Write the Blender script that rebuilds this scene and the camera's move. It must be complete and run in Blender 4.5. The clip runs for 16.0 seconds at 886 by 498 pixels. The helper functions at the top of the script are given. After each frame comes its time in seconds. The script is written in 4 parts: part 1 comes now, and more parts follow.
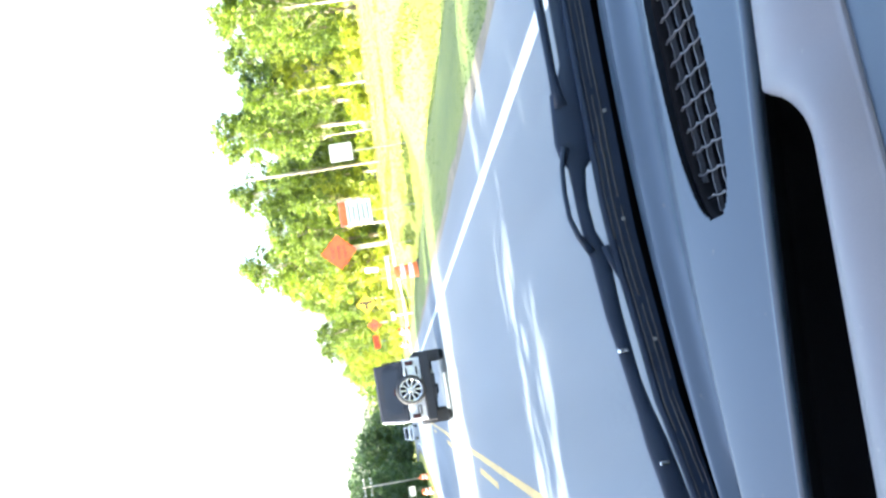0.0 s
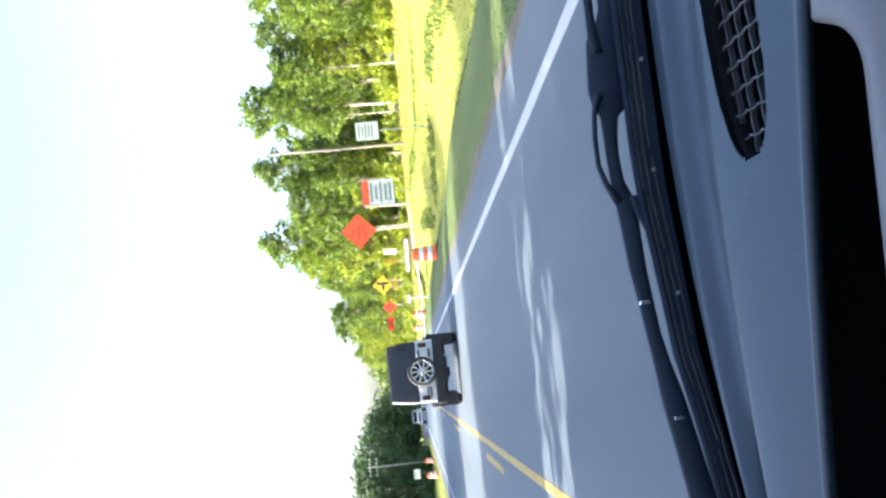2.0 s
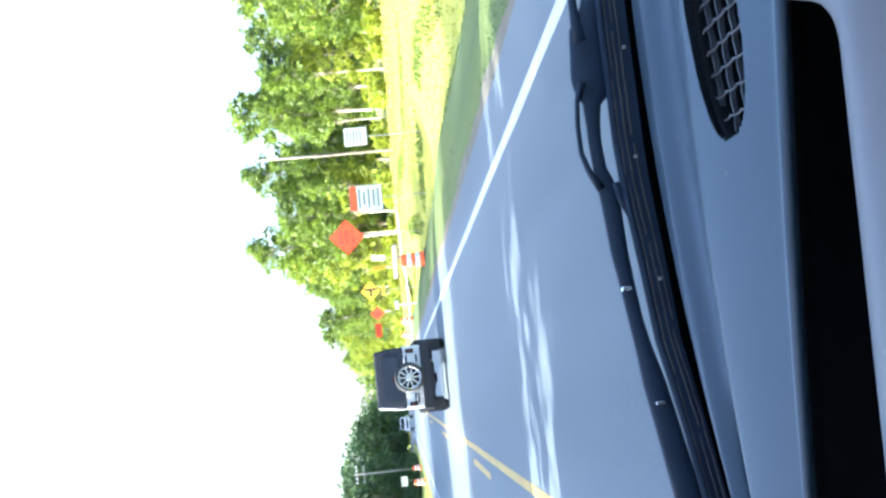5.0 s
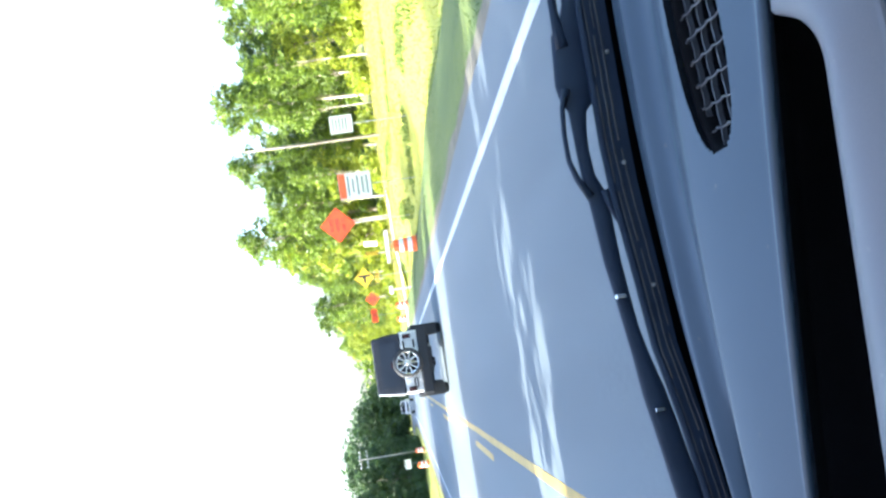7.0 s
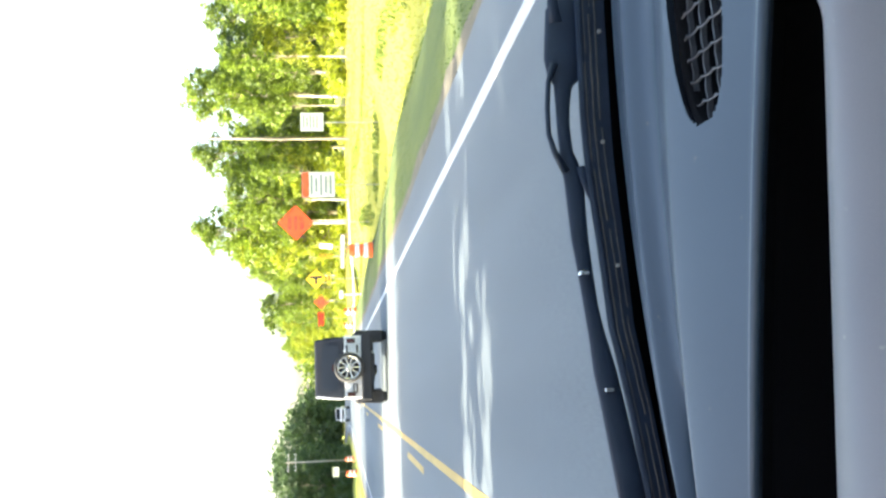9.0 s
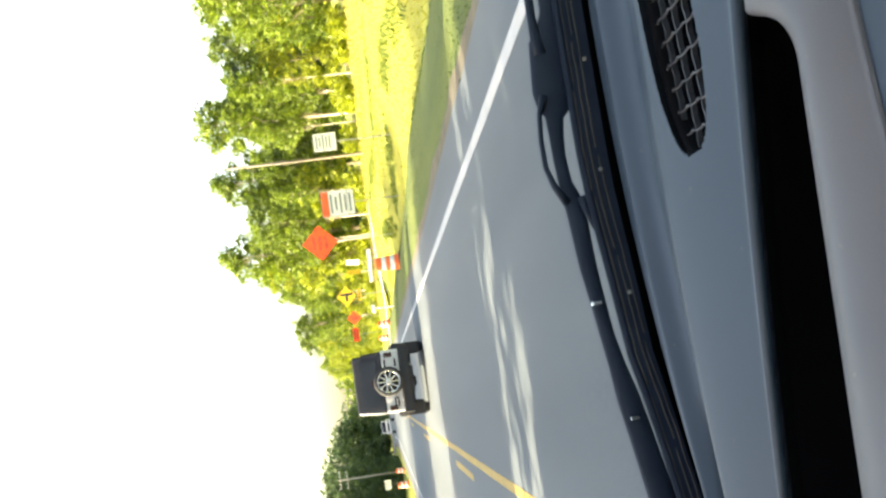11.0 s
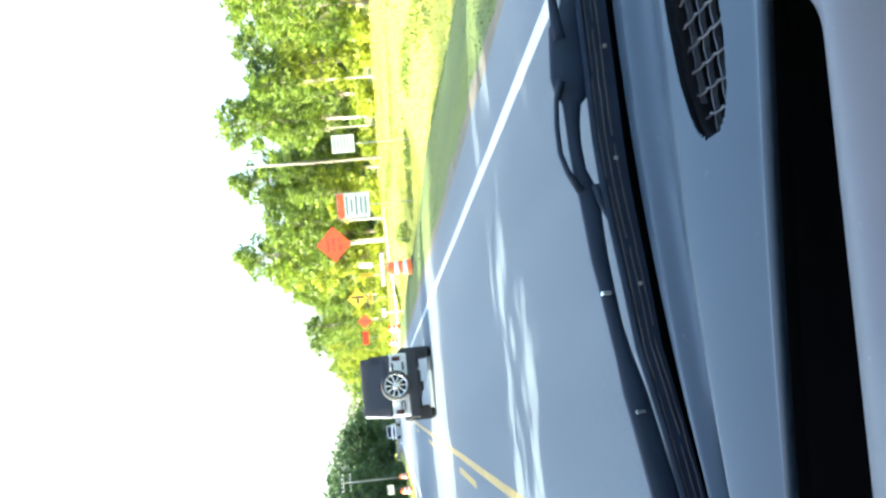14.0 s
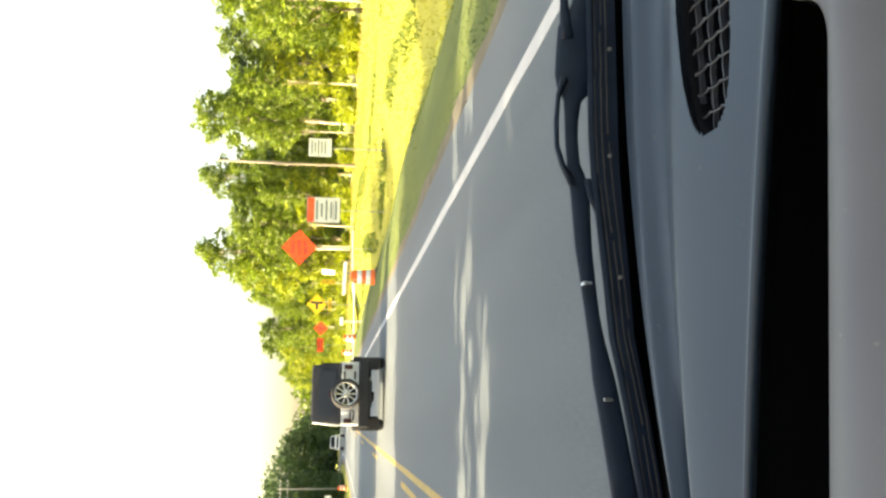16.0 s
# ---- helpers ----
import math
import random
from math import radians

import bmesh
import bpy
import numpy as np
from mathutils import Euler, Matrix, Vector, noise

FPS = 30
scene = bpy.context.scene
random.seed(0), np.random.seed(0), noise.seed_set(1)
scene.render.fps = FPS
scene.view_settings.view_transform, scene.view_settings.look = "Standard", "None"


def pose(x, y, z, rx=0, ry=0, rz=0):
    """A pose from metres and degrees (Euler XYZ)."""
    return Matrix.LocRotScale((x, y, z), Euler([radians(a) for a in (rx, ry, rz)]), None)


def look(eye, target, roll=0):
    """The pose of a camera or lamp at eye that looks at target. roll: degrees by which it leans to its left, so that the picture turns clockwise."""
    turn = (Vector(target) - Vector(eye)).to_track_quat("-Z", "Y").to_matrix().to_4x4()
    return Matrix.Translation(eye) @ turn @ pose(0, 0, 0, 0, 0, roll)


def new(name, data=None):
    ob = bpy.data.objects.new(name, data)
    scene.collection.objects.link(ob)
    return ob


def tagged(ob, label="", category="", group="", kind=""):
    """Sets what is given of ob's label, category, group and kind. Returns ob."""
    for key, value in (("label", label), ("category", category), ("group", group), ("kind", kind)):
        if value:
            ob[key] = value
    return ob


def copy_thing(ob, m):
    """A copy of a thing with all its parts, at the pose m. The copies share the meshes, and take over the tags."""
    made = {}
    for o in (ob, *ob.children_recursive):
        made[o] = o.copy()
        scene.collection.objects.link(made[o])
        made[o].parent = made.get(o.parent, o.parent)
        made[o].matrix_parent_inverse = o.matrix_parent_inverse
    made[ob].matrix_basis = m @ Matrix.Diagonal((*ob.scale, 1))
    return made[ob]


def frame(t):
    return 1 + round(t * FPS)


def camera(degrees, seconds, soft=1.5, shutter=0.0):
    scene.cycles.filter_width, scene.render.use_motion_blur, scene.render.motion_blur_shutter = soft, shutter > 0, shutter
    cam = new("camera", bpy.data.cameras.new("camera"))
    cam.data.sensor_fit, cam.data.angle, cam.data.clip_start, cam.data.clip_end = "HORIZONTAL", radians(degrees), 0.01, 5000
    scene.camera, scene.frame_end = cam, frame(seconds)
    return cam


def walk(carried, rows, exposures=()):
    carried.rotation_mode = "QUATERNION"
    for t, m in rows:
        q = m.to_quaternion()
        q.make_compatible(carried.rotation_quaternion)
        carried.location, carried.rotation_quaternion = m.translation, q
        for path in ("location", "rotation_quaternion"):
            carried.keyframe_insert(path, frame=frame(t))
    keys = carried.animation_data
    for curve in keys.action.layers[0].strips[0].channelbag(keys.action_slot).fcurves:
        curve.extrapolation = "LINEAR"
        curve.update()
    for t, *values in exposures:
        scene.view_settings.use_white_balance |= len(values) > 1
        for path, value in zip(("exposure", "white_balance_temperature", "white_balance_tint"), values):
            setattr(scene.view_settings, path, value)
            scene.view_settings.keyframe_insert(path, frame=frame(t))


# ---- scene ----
# The car's frame: x to the right, y ahead, z up from the road, in metres.
cam = camera(55.0, 16.0, soft=2.6)
# seconds, place, heading to the right, pitch up, lean
PATH = (
    (0.0, 0.087, -0.046, 1.219, 9.73, -4.27, -99.13),
    (0.5, 0.046, -0.029, 1.223, 8.38, -3.84, -98.22),
    (1.0, -0.048, -0.001, 1.246, 7.19, -3.78, -91.99),
    (1.5, -0.010, -0.005, 1.226, 8.44, 0.14, -94.49),
    (2.0, 0.023, -0.017, 1.232, 8.99, -2.87, -95.59),
    (2.5, 0.037, 0.003, 1.216, 9.84, -5.50, -95.56),
    (3.0, 0.034, -0.012, 1.214, 11.64, -4.00, -97.67),
    (3.5, -0.033, -0.021, 1.238, 9.28, -3.17, -94.02),
    (6.0, 0.015, -0.010, 1.222, 9.09, -4.57, -96.68),
    (6.5, 0.026, -0.023, 1.227, 8.42, -5.26, -96.75),
    (7.0, 0.042, -0.014, 1.220, 8.09, -4.09, -98.37),
    (7.5, 0.006, -0.019, 1.228, 8.04, -2.50, -95.03),
    (8.0, -0.030, 0.014, 1.228, 9.12, -6.52, -92.25),
    (8.5, -0.043, 0.014, 1.246, 8.80, -7.18, -90.66),
    (11.0, 0.022, 0.001, 1.211, 9.24, -5.42, -97.70),
    (11.5, 0.007, -0.007, 1.215, 9.15, -3.91, -97.70),
    (12.0, 0.008, 0.027, 1.204, 8.79, -4.73, -97.92),
    (12.5, 0.012, -0.008, 1.207, 10.25, -2.78, -98.86),
    (13.0, 0.025, 0.000, 1.204, 10.39, -4.67, -98.22),
    (13.5, 0.016, 0.004, 1.212, 9.90, -5.36, -97.82),
    (14.0, -0.011, 0.024, 1.207, 9.84, -4.57, -95.09),
    (14.5, -0.007, -0.002, 1.213, 10.62, -4.89, -95.42),
    (15.0, -0.043, 0.007, 1.216, 10.37, -6.29, -93.33),
    (15.5, -0.089, 0.038, 1.198, 10.10, -7.16, -90.41),
    (16.0, -0.077, 0.003, 1.249, 10.99, -6.97, -88.55),
)


def view(x, y, z, yaw, pitch, lean):
    a, b = radians(yaw), radians(pitch)
    return look((x, y, z), (x + math.sin(a) * math.cos(b), y + math.cos(a) * math.cos(b), z + math.sin(b)), lean)


EXPOSURE = (
    (0.0, 3.3, 6000, 11), (0.7, 2.8, 6100, 11), (1.5, 2.35, 5900, 13), (2.2, 2.3, 5750, 13), (3.2, 2.9, 5250, 11),
    (6.0, 2.75, 5500, 10), (7.5, 2.8, 5700, 9), (8.5, 2.9, 6300, 8), (10.8, 2.5, 8000, 8), (11.6, 2.35, 8000, 8), (12.0, 2.2, 6700, 7), (12.5, 2.6, 6300, 6),
    (13.0, 2.7, 6000, 5), (14.0, 2.85, 5950, 4), (14.5, 2.85, 7000, 7), (15.0, 2.5, 8000, 8), (16.0, 2.35, 8800, 8))
walk(cam, [(t, view(*row)) for t, *row in PATH], EXPOSURE)

# ---- light ----
SUN_WAY = Vector((-0.87, 0.03, 0.46)).normalized()
world = bpy.data.worlds.new("world")
scene.world = world
world.use_nodes = True
wn = world.node_tree.nodes
sky = wn.new("ShaderNodeTexSky")
sky.sky_type, sky.sun_disc = "NISHITA", False
sky.sun_elevation = math.asin(SUN_WAY.z)
sky.sun_rotation = math.atan2(SUN_WAY.x, SUN_WAY.y)
sky.dust_density, sky.air_density, sky.ozone_density = 4.6, 1.0, 0.3
wn["Background"].inputs["Strength"].default_value = 0.15
world.node_tree.links.new(sky.outputs[0], wn["Background"].inputs["Color"])
sun = new("sun", bpy.data.lights.new("sun", "SUN"))
sun.data.energy, sun.data.angle, sun.data.color = 5.0, radians(0.6), (1.0, 0.92, 0.78)
sun.matrix_world = look((0, 0, 60), tuple(Vector((0, 0, 60)) - SUN_WAY))

# ---- materials ----


def mat(name, c1, c2, scale=6.0, rough=0.6, metal=0.0, bump=0.0, fine=60.0, bump_at=0.004, translucent=0.0, spec=0.5, per=None, stretch=(1, 1, 1), specks=0.0):
    """A surface whose colour wanders between c1 and c2 at two scales, with a fine relief."""
    m = bpy.data.materials.new(name)
    m.use_nodes = True
    nt = m.node_tree
    n, link = nt.nodes, nt.links.new
    b = n["Principled BSDF"]
    co = n.new("ShaderNodeTexCoord")
    mp = n.new("ShaderNodeMapping")
    mp.inputs["Scale"].default_value = stretch
    link(co.outputs["Object"], mp.inputs["Vector"])
    big, small = n.new("ShaderNodeTexNoise"), n.new("ShaderNodeTexNoise")
    for tex, s in ((big, scale), (small, fine)):
        tex.inputs["Scale"].default_value, tex.inputs["Detail"].default_value = s, 4.0
        link(mp.outputs[0], tex.inputs["Vector"])
    add = n.new("ShaderNodeMath")
    add.operation = "MULTIPLY_ADD"
    link(small.outputs[0], add.inputs[0])
    add.inputs[1].default_value = 0.45
    link(big.outputs[0], add.inputs[2])
    ramp = n.new("ShaderNodeMapRange")
    ramp.inputs["From Min"].default_value, ramp.inputs["From Max"].default_value = 0.42, 1.02
    value = add.outputs[0]
    if per:
        src = n.new("ShaderNodeNewGeometry") if per == "island" else n.new("ShaderNodeObjectInfo")
        mixv = n.new("ShaderNodeMath")
        mixv.operation = "MULTIPLY_ADD"
        link(src.outputs["Random Per Island" if per == "island" else "Random"], mixv.inputs[0])
        mixv.inputs[1].default_value = 0.4
        sub = n.new("ShaderNodeMath")
        sub.operation = "SUBTRACT"
        link(value, sub.inputs[0])
        sub.inputs[1].default_value = 0.2
        link(sub.outputs[0], mixv.inputs[2])
        value = mixv.outputs[0]
    link(value, ramp.inputs["Value"])
    mix = n.new("ShaderNodeMix")
    mix.data_type = "RGBA"
    mix.inputs["A"].default_value, mix.inputs["B"].default_value = (*c1, 1), (*c2, 1)
    link(ramp.outputs[0], mix.inputs["Factor"])
    colour = mix.outputs["Result"]
    if specks:
        dots, cut, dusty = n.new("ShaderNodeTexNoise"), n.new("ShaderNodeMapRange"), n.new("ShaderNodeMix")
        dots.inputs["Scale"].default_value, dots.inputs["Detail"].default_value = 55.0, 2.0
        cut.inputs["From Min"].default_value, cut.inputs["From Max"].default_value = 0.735, 0.78
        link(co.outputs["Object"], dots.inputs["Vector"])
        link(dots.outputs[0], cut.inputs["Value"])
        dusty.data_type = "RGBA"
        dusty.inputs["B"].default_value = (specks, specks, specks * 0.93, 1)
        link(cut.outputs[0], dusty.inputs["Factor"])
        link(colour, dusty.inputs["A"])
        colour = dusty.outputs["Result"]
    link(colour, b.inputs["Base Color"])
    b.inputs["Roughness"].default_value, b.inputs["Metallic"].default_value = rough, metal
    b.inputs["Specular IOR Level"].default_value = spec
    if bump:
        bp = n.new("ShaderNodeBump")
        bp.inputs["Strength"].default_value, bp.inputs["Distance"].default_value = bump, bump_at
        link(small.outputs[0], bp.inputs["Height"])
        link(bp.outputs[0], b.inputs["Normal"])
    if translucent:
        tr, sh = n.new("ShaderNodeBsdfTranslucent"), n.new("ShaderNodeMixShader")
        link(mix.outputs["Result"], tr.inputs["Color"])
        sh.inputs[0].default_value = translucent
        link(b.outputs[0], sh.inputs[1])
        link(tr.outputs[0], sh.inputs[2])
        link(sh.outputs[0], n["Material Output"].inputs["Surface"])
    return m


ASPHALT = mat("asphalt", (0.062, 0.076, 0.086), (0.139, 0.164, 0.178), 0.5, 0.75, bump=0.35, fine=90, bump_at=0.006, stretch=(1, 0.12, 1))
WHITE_LINE = mat("white line paint", (0.36, 0.37, 0.37), (0.56, 0.57, 0.56), 3, 0.6, bump=0.3, fine=70)
YELLOW_LINE = mat("yellow line paint", (0.30, 0.20, 0.035), (0.48, 0.32, 0.06), 3, 0.6, bump=0.3, fine=70)
GRAVEL = mat("gravel shoulder", (0.09, 0.08, 0.055), (0.18, 0.155, 0.105), 3, 0.9, bump=0.8, fine=40, bump_at=0.02)
GRASS_SOIL = mat("mown grass", (0.17, 0.20, 0.018), (0.34, 0.33, 0.034), 0.5, 0.85, bump=0.2, fine=9, bump_at=0.02, stretch=(1, 0.22, 1))
BLADES = mat("grass blades", (0.20, 0.22, 0.018), (0.40, 0.38, 0.036), 0.4, 0.6, translucent=0.4, per="island", fine=4)
# Roadside blades and turf: the near verge's shade is put into their darker green.
SHADED_BLADES = mat("mown blades with shade in the green", (0.048, 0.092, 0.018), (0.096, 0.145, 0.027), 0.5, 0.6, translucent=0.3, fine=3, stretch=(1, 0.22, 1))
SHADED_TURF = mat("mown turf with shade in the green", (0.048, 0.080, 0.010), (0.116, 0.140, 0.016), 1.3, 0.85, bump=0.45, fine=14, bump_at=0.03, stretch=(1, 0.22, 1))
PALE_ROAD = mat("pale driveway concrete", (0.34, 0.32, 0.27), (0.52, 0.49, 0.42), 0.8, 0.8, bump=0.3, fine=60)
DITCH_BLADES = mat("rank green grass", (0.055, 0.10, 0.014), (0.15, 0.19, 0.026), 0.4, 0.6, translucent=0.35, per="island", fine=4)
DRY_BLADES = mat("dry tan grass", (0.24, 0.21, 0.05), (0.42, 0.37, 0.10), 0.5, 0.7, translucent=0.3, per="island", fine=4)
PALE_BARK = mat("pale bark", (0.28, 0.25, 0.20), (0.55, 0.50, 0.42), 3, 0.85, bump=0.6, fine=18, bump_at=0.015, stretch=(1, 1, 0.4))
LEAF_A = mat("broad leaves", (0.032, 0.064, 0.009), (0.22, 0.31, 0.022), 0.35, 0.5, translucent=0.42, per="island", fine=2.5)
LEAF_B = mat("yellow green leaves", (0.072, 0.112, 0.009), (0.38, 0.43, 0.024), 0.35, 0.5, translucent=0.42, per="island", fine=2.5)
# Shade put into the leaf colour, for trees seen from their unlit side.
LEAF_SHADED = mat("shaded leaves", (0.020, 0.046, 0.014), (0.080, 0.140, 0.036), 0.35, 0.55, translucent=0.3, per="island", fine=2.5)
BARK = mat("grey bark", (0.12, 0.095, 0.07), (0.34, 0.29, 0.23), 3, 0.9, bump=0.8, fine=18, bump_at=0.02, stretch=(1, 1, 0.3))
DASH = mat("blue grey dash plastic", (0.016, 0.028, 0.044), (0.026, 0.043, 0.064), 4, 0.38, bump=0.22, fine=900, bump_at=0.0006, spec=0.5, specks=0.07)
LEDGE = mat("pale grey trim plastic", (0.100, 0.103, 0.113), (0.142, 0.144, 0.154), 3, 0.45, bump=0.18, fine=900, bump_at=0.0006, specks=0.18)
# Also holds the shade of the instrument recess in its near-black.
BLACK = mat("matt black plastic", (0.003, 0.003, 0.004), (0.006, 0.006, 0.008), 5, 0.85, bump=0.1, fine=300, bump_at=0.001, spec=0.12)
FRIT = mat("black cowl plastic", (0.0008, 0.0008, 0.001), (0.0018, 0.0018, 0.002), 5, 0.9, spec=0.05)
WIPER = mat("weathered black wiper paint", (0.005, 0.011, 0.025), (0.012, 0.022, 0.042), 25, 0.55, spec=0.3, bump=0.2, fine=500, bump_at=0.0008)
RUBBER = mat("black rubber", (0.010, 0.010, 0.011), (0.028, 0.028, 0.03), 12, 0.75, bump=0.3, fine=120, bump_at=0.002)
# Highlights along the blade's edges, put into a paler rubber colour.
EDGE_HIGHLIGHT = mat("rubber edge highlight", (0.014, 0.014, 0.015), (0.065, 0.056, 0.048), 25, 0.5)
CHROME = mat("bright steel", (0.55, 0.56, 0.57), (0.75, 0.75, 0.75), 20, 0.25, metal=1.0)
MESHBAR = mat("grey vent bars", (0.04, 0.042, 0.05), (0.09, 0.092, 0.10), 60, 0.38)
RIB = mat("dark grey vent ribs", (0.030, 0.033, 0.040), (0.060, 0.064, 0.074), 30, 0.5)
SILVER = mat("silver car paint", (0.60, 0.61, 0.62), (0.72, 0.73, 0.74), 2, 0.28, metal=0.15)
VANPAINT = mat("dark blue car paint", (0.03, 0.04, 0.06), (0.05, 0.06, 0.085), 2, 0.3)
SOFTTOP = mat("black canvas", (0.005, 0.008, 0.016), (0.012, 0.017, 0.029), 4, 0.85, bump=0.4, fine=200, bump_at=0.003)
TINT = mat("tinted plastic window", (0.007, 0.010, 0.017), (0.013, 0.017, 0.026), 2, 0.35, spec=0.3)
JEEPBLACK = mat("weathered black bumper plastic", (0.005, 0.006, 0.009), (0.010, 0.011, 0.015), 5, 0.7, bump=0.2, fine=120, bump_at=0.001)
DARKRED = mat("dark red lens", (0.03, 0.007, 0.008), (0.055, 0.012, 0.012), 8, 0.25)
ORANGE = mat("fluorescent orange sheeting", (0.80, 0.045, 0.006), (0.92, 0.075, 0.012), 3, 0.55)
ORANGE_BAND = mat("orange drum plastic", (0.75, 0.10, 0.015), (0.9, 0.17, 0.03), 6, 0.5)
SIGN_WHITE = mat("white sign sheeting", (0.66, 0.68, 0.70), (0.82, 0.83, 0.84), 3, 0.5)
SIGN_YELLOW = mat("yellow sign sheeting", (0.72, 0.46, 0.015), (0.86, 0.58, 0.03), 3, 0.5)
SIGN_RED = mat("orange red header", (0.70, 0.09, 0.03), (0.82, 0.14, 0.05), 3, 0.5)
INK = mat("black sign ink", (0.010, 0.010, 0.010), (0.03, 0.03, 0.03), 8, 0.6)
INK_BLUE = mat("faded sign ink", (0.13, 0.18, 0.21), (0.22, 0.27, 0.30), 8, 0.6)
STEEL = mat("galvanised post steel", (0.18, 0.19, 0.19), (0.32, 0.32, 0.31), 5, 0.5, metal=0.5)
WOOD = mat("weathered pole wood", (0.13, 0.11, 0.085), (0.27, 0.235, 0.19), 2, 0.85, bump=0.6, fine=25, stretch=(1, 1, 0.15))

GLASS = bpy.data.materials.new("windscreen glass")
GLASS.use_nodes = True
gn, gl = GLASS.node_tree.nodes, GLASS.node_tree.links.new
clear, shine, blend = gn.new("ShaderNodeBsdfTransparent"), gn.new("ShaderNodeBsdfGlossy"), gn.new("ShaderNodeMixShader")
clear.inputs["Color"].default_value = (0.96, 0.98, 0.97, 1)
shine.inputs["Roughness"].default_value = 0.02
blend.inputs[0].default_value = 0.035
gl(clear.outputs[0], blend.inputs[1])
gl(shine.outputs[0], blend.inputs[2])
gl(blend.outputs[0], gn["Material Output"].inputs["Surface"])

# ---- mesh helpers ----


def mesh_of(name, verts, faces, material, smooth=False):
    me = bpy.data.meshes.new(name)
    me.from_pydata([tuple(v) for v in verts], [], [tuple(f) for f in faces])
    me.materials.append(material)
    if smooth:
        me.polygons.foreach_set("use_smooth", [True] * len(me.polygons))
    me.update()
    return me


def part(name, bm, material, parent, label=""):
    me = bpy.data.meshes.new(name)
    bm.normal_update()
    bm.to_mesh(me)
    bm.free()
    me.materials.append(material)
    ob = new(name, me)
    ob.parent = parent
    if label:
        ob["label"] = label
    return ob


def mesh_part(name, verts, faces, material, parent, label="", smooth=False):
    ob = new(name, mesh_of(name, verts, faces, material, smooth))
    ob.parent = parent
    if label:
        ob["label"] = label
    return ob


def thing(name, m, label, category, group=""):
    ob = new(name)
    ob.matrix_world = m
    return tagged(ob, label, category, group)


def box(size, at=(0, 0, 0), bevel=0.0, turn=None, bm=None, segments=2):
    """A bevelled block, added to bm."""
    out = bm or bmesh.new()
    tmp = bmesh.new()
    bmesh.ops.create_cube(tmp, size=1.0, matrix=Matrix.Diagonal((*size, 1)))
    if bevel:
        bmesh.ops.bevel(tmp, geom=tmp.edges[:], offset=bevel, segments=segments, profile=0.6, affect="EDGES")
    tmp.transform(Matrix.Translation(at) @ (turn or Matrix.Identity(4)))
    join(out, tmp)
    return out


def join(out, tmp):
    base = {v: out.verts.new(v.co) for v in tmp.verts}
    for f in tmp.faces:
        g = out.faces.new([base[v] for v in f.verts])
        g.smooth = f.smooth
    tmp.free()


def lathe(profile, steps=28, axis="Z", at=(0, 0, 0), bm=None, caps=True):
    """A turned shape from (radius, height) pairs."""
    out = bm or bmesh.new()
    tmp = bmesh.new()
    rings = []
    for r, h in profile:
        rings.append([tmp.verts.new((r * math.cos(2 * math.pi * i / steps), r * math.sin(2 * math.pi * i / steps), h)) for i in range(steps)])
    for a, b in zip(rings, rings[1:]):
        for i in range(steps):
            f = tmp.faces.new((a[i], a[(i + 1) % steps], b[(i + 1) % steps], b[i]))
            f.smooth = True
    if caps:
        tmp.faces.new(rings[0][::-1])
        tmp.faces.new(rings[-1])
    turn = {"Z": Matrix.Identity(4), "Y": Matrix.Rotation(radians(90), 4, "X"), "X": Matrix.Rotation(radians(90), 4, "Y")}[axis]
    tmp.transform(Matrix.Translation(at) @ turn)
    join(out, tmp)
    return out


def rod(points, width, height=None, bm=None, steps=6):
    """A bar swept along points; width and height of its section, which may be lists."""
    out = bm or bmesh.new()
    pts = [Vector(p) for p in points]
    rings = []
    for i, p in enumerate(pts):
        way = (pts[min(i + 1, len(pts) - 1)] - pts[max(i - 1, 0)]).normalized()
        side = way.cross(Vector((0, 0, 1)))
        side = side.normalized() if side.length > 1e-4 else Vector((1, 0, 0))
        up = side.cross(way)
        w = width[i] if isinstance(width, (list, tuple)) else width
        h = w if height is None else (height[i] if isinstance(height, (list, tuple)) else height)
        rings.append([out.verts.new(p + side * (w / 2 * math.cos(2 * math.pi * (k + 0.5) / steps)) + up * (h / 2 * math.sin(2 * math.pi * (k + 0.5) / steps))) for k in range(steps)])
    for a, b in zip(rings, rings[1:]):
        for k in range(steps):
            f = out.faces.new((a[k], a[(k + 1) % steps], b[(k + 1) % steps], b[k]))
            f.smooth = steps > 4
    out.faces.new(rings[0][::-1])
    out.faces.new(rings[-1])
    return out


def plate(outline, thick, bm=None, m=None):
    """A flat plate in the xz plane, its face towards -y, from an outline."""
    out = bm or bmesh.new()
    m = m or Matrix.Identity(4)
    front = [out.verts.new(m @ Vector((x, -thick / 2, z))) for x, z in outline]
    back = [out.verts.new(m @ Vector((x, thick / 2, z))) for x, z in outline]
    n = len(outline)
    out.faces.new(front)
    out.faces.new(back[::-1])
    for i in range(n):
        out.faces.new((front[i], back[i], back[(i + 1) % n], front[(i + 1) % n]))
    return out


def rounded(w, h, r, steps=5):
    out = []
    for cx, cz, a0 in ((w / 2 - r, h / 2 - r, 0), (-w / 2 + r, h / 2 - r, 90), (-w / 2 + r, -h / 2 + r, 180), (w / 2 - r, -h / 2 + r, 270)):
        for k in range(steps + 1):
            a = radians(a0 + 90 * k / steps)
            out.append((cx + r * math.cos(a), cz + r * math.sin(a)))
    return out


def diamond(side, r):
    c, s = math.cos(radians(45)), math.sin(radians(45))
    return [(x * c - z * s, x * s + z * c) for x, z in rounded(side, side, r)]


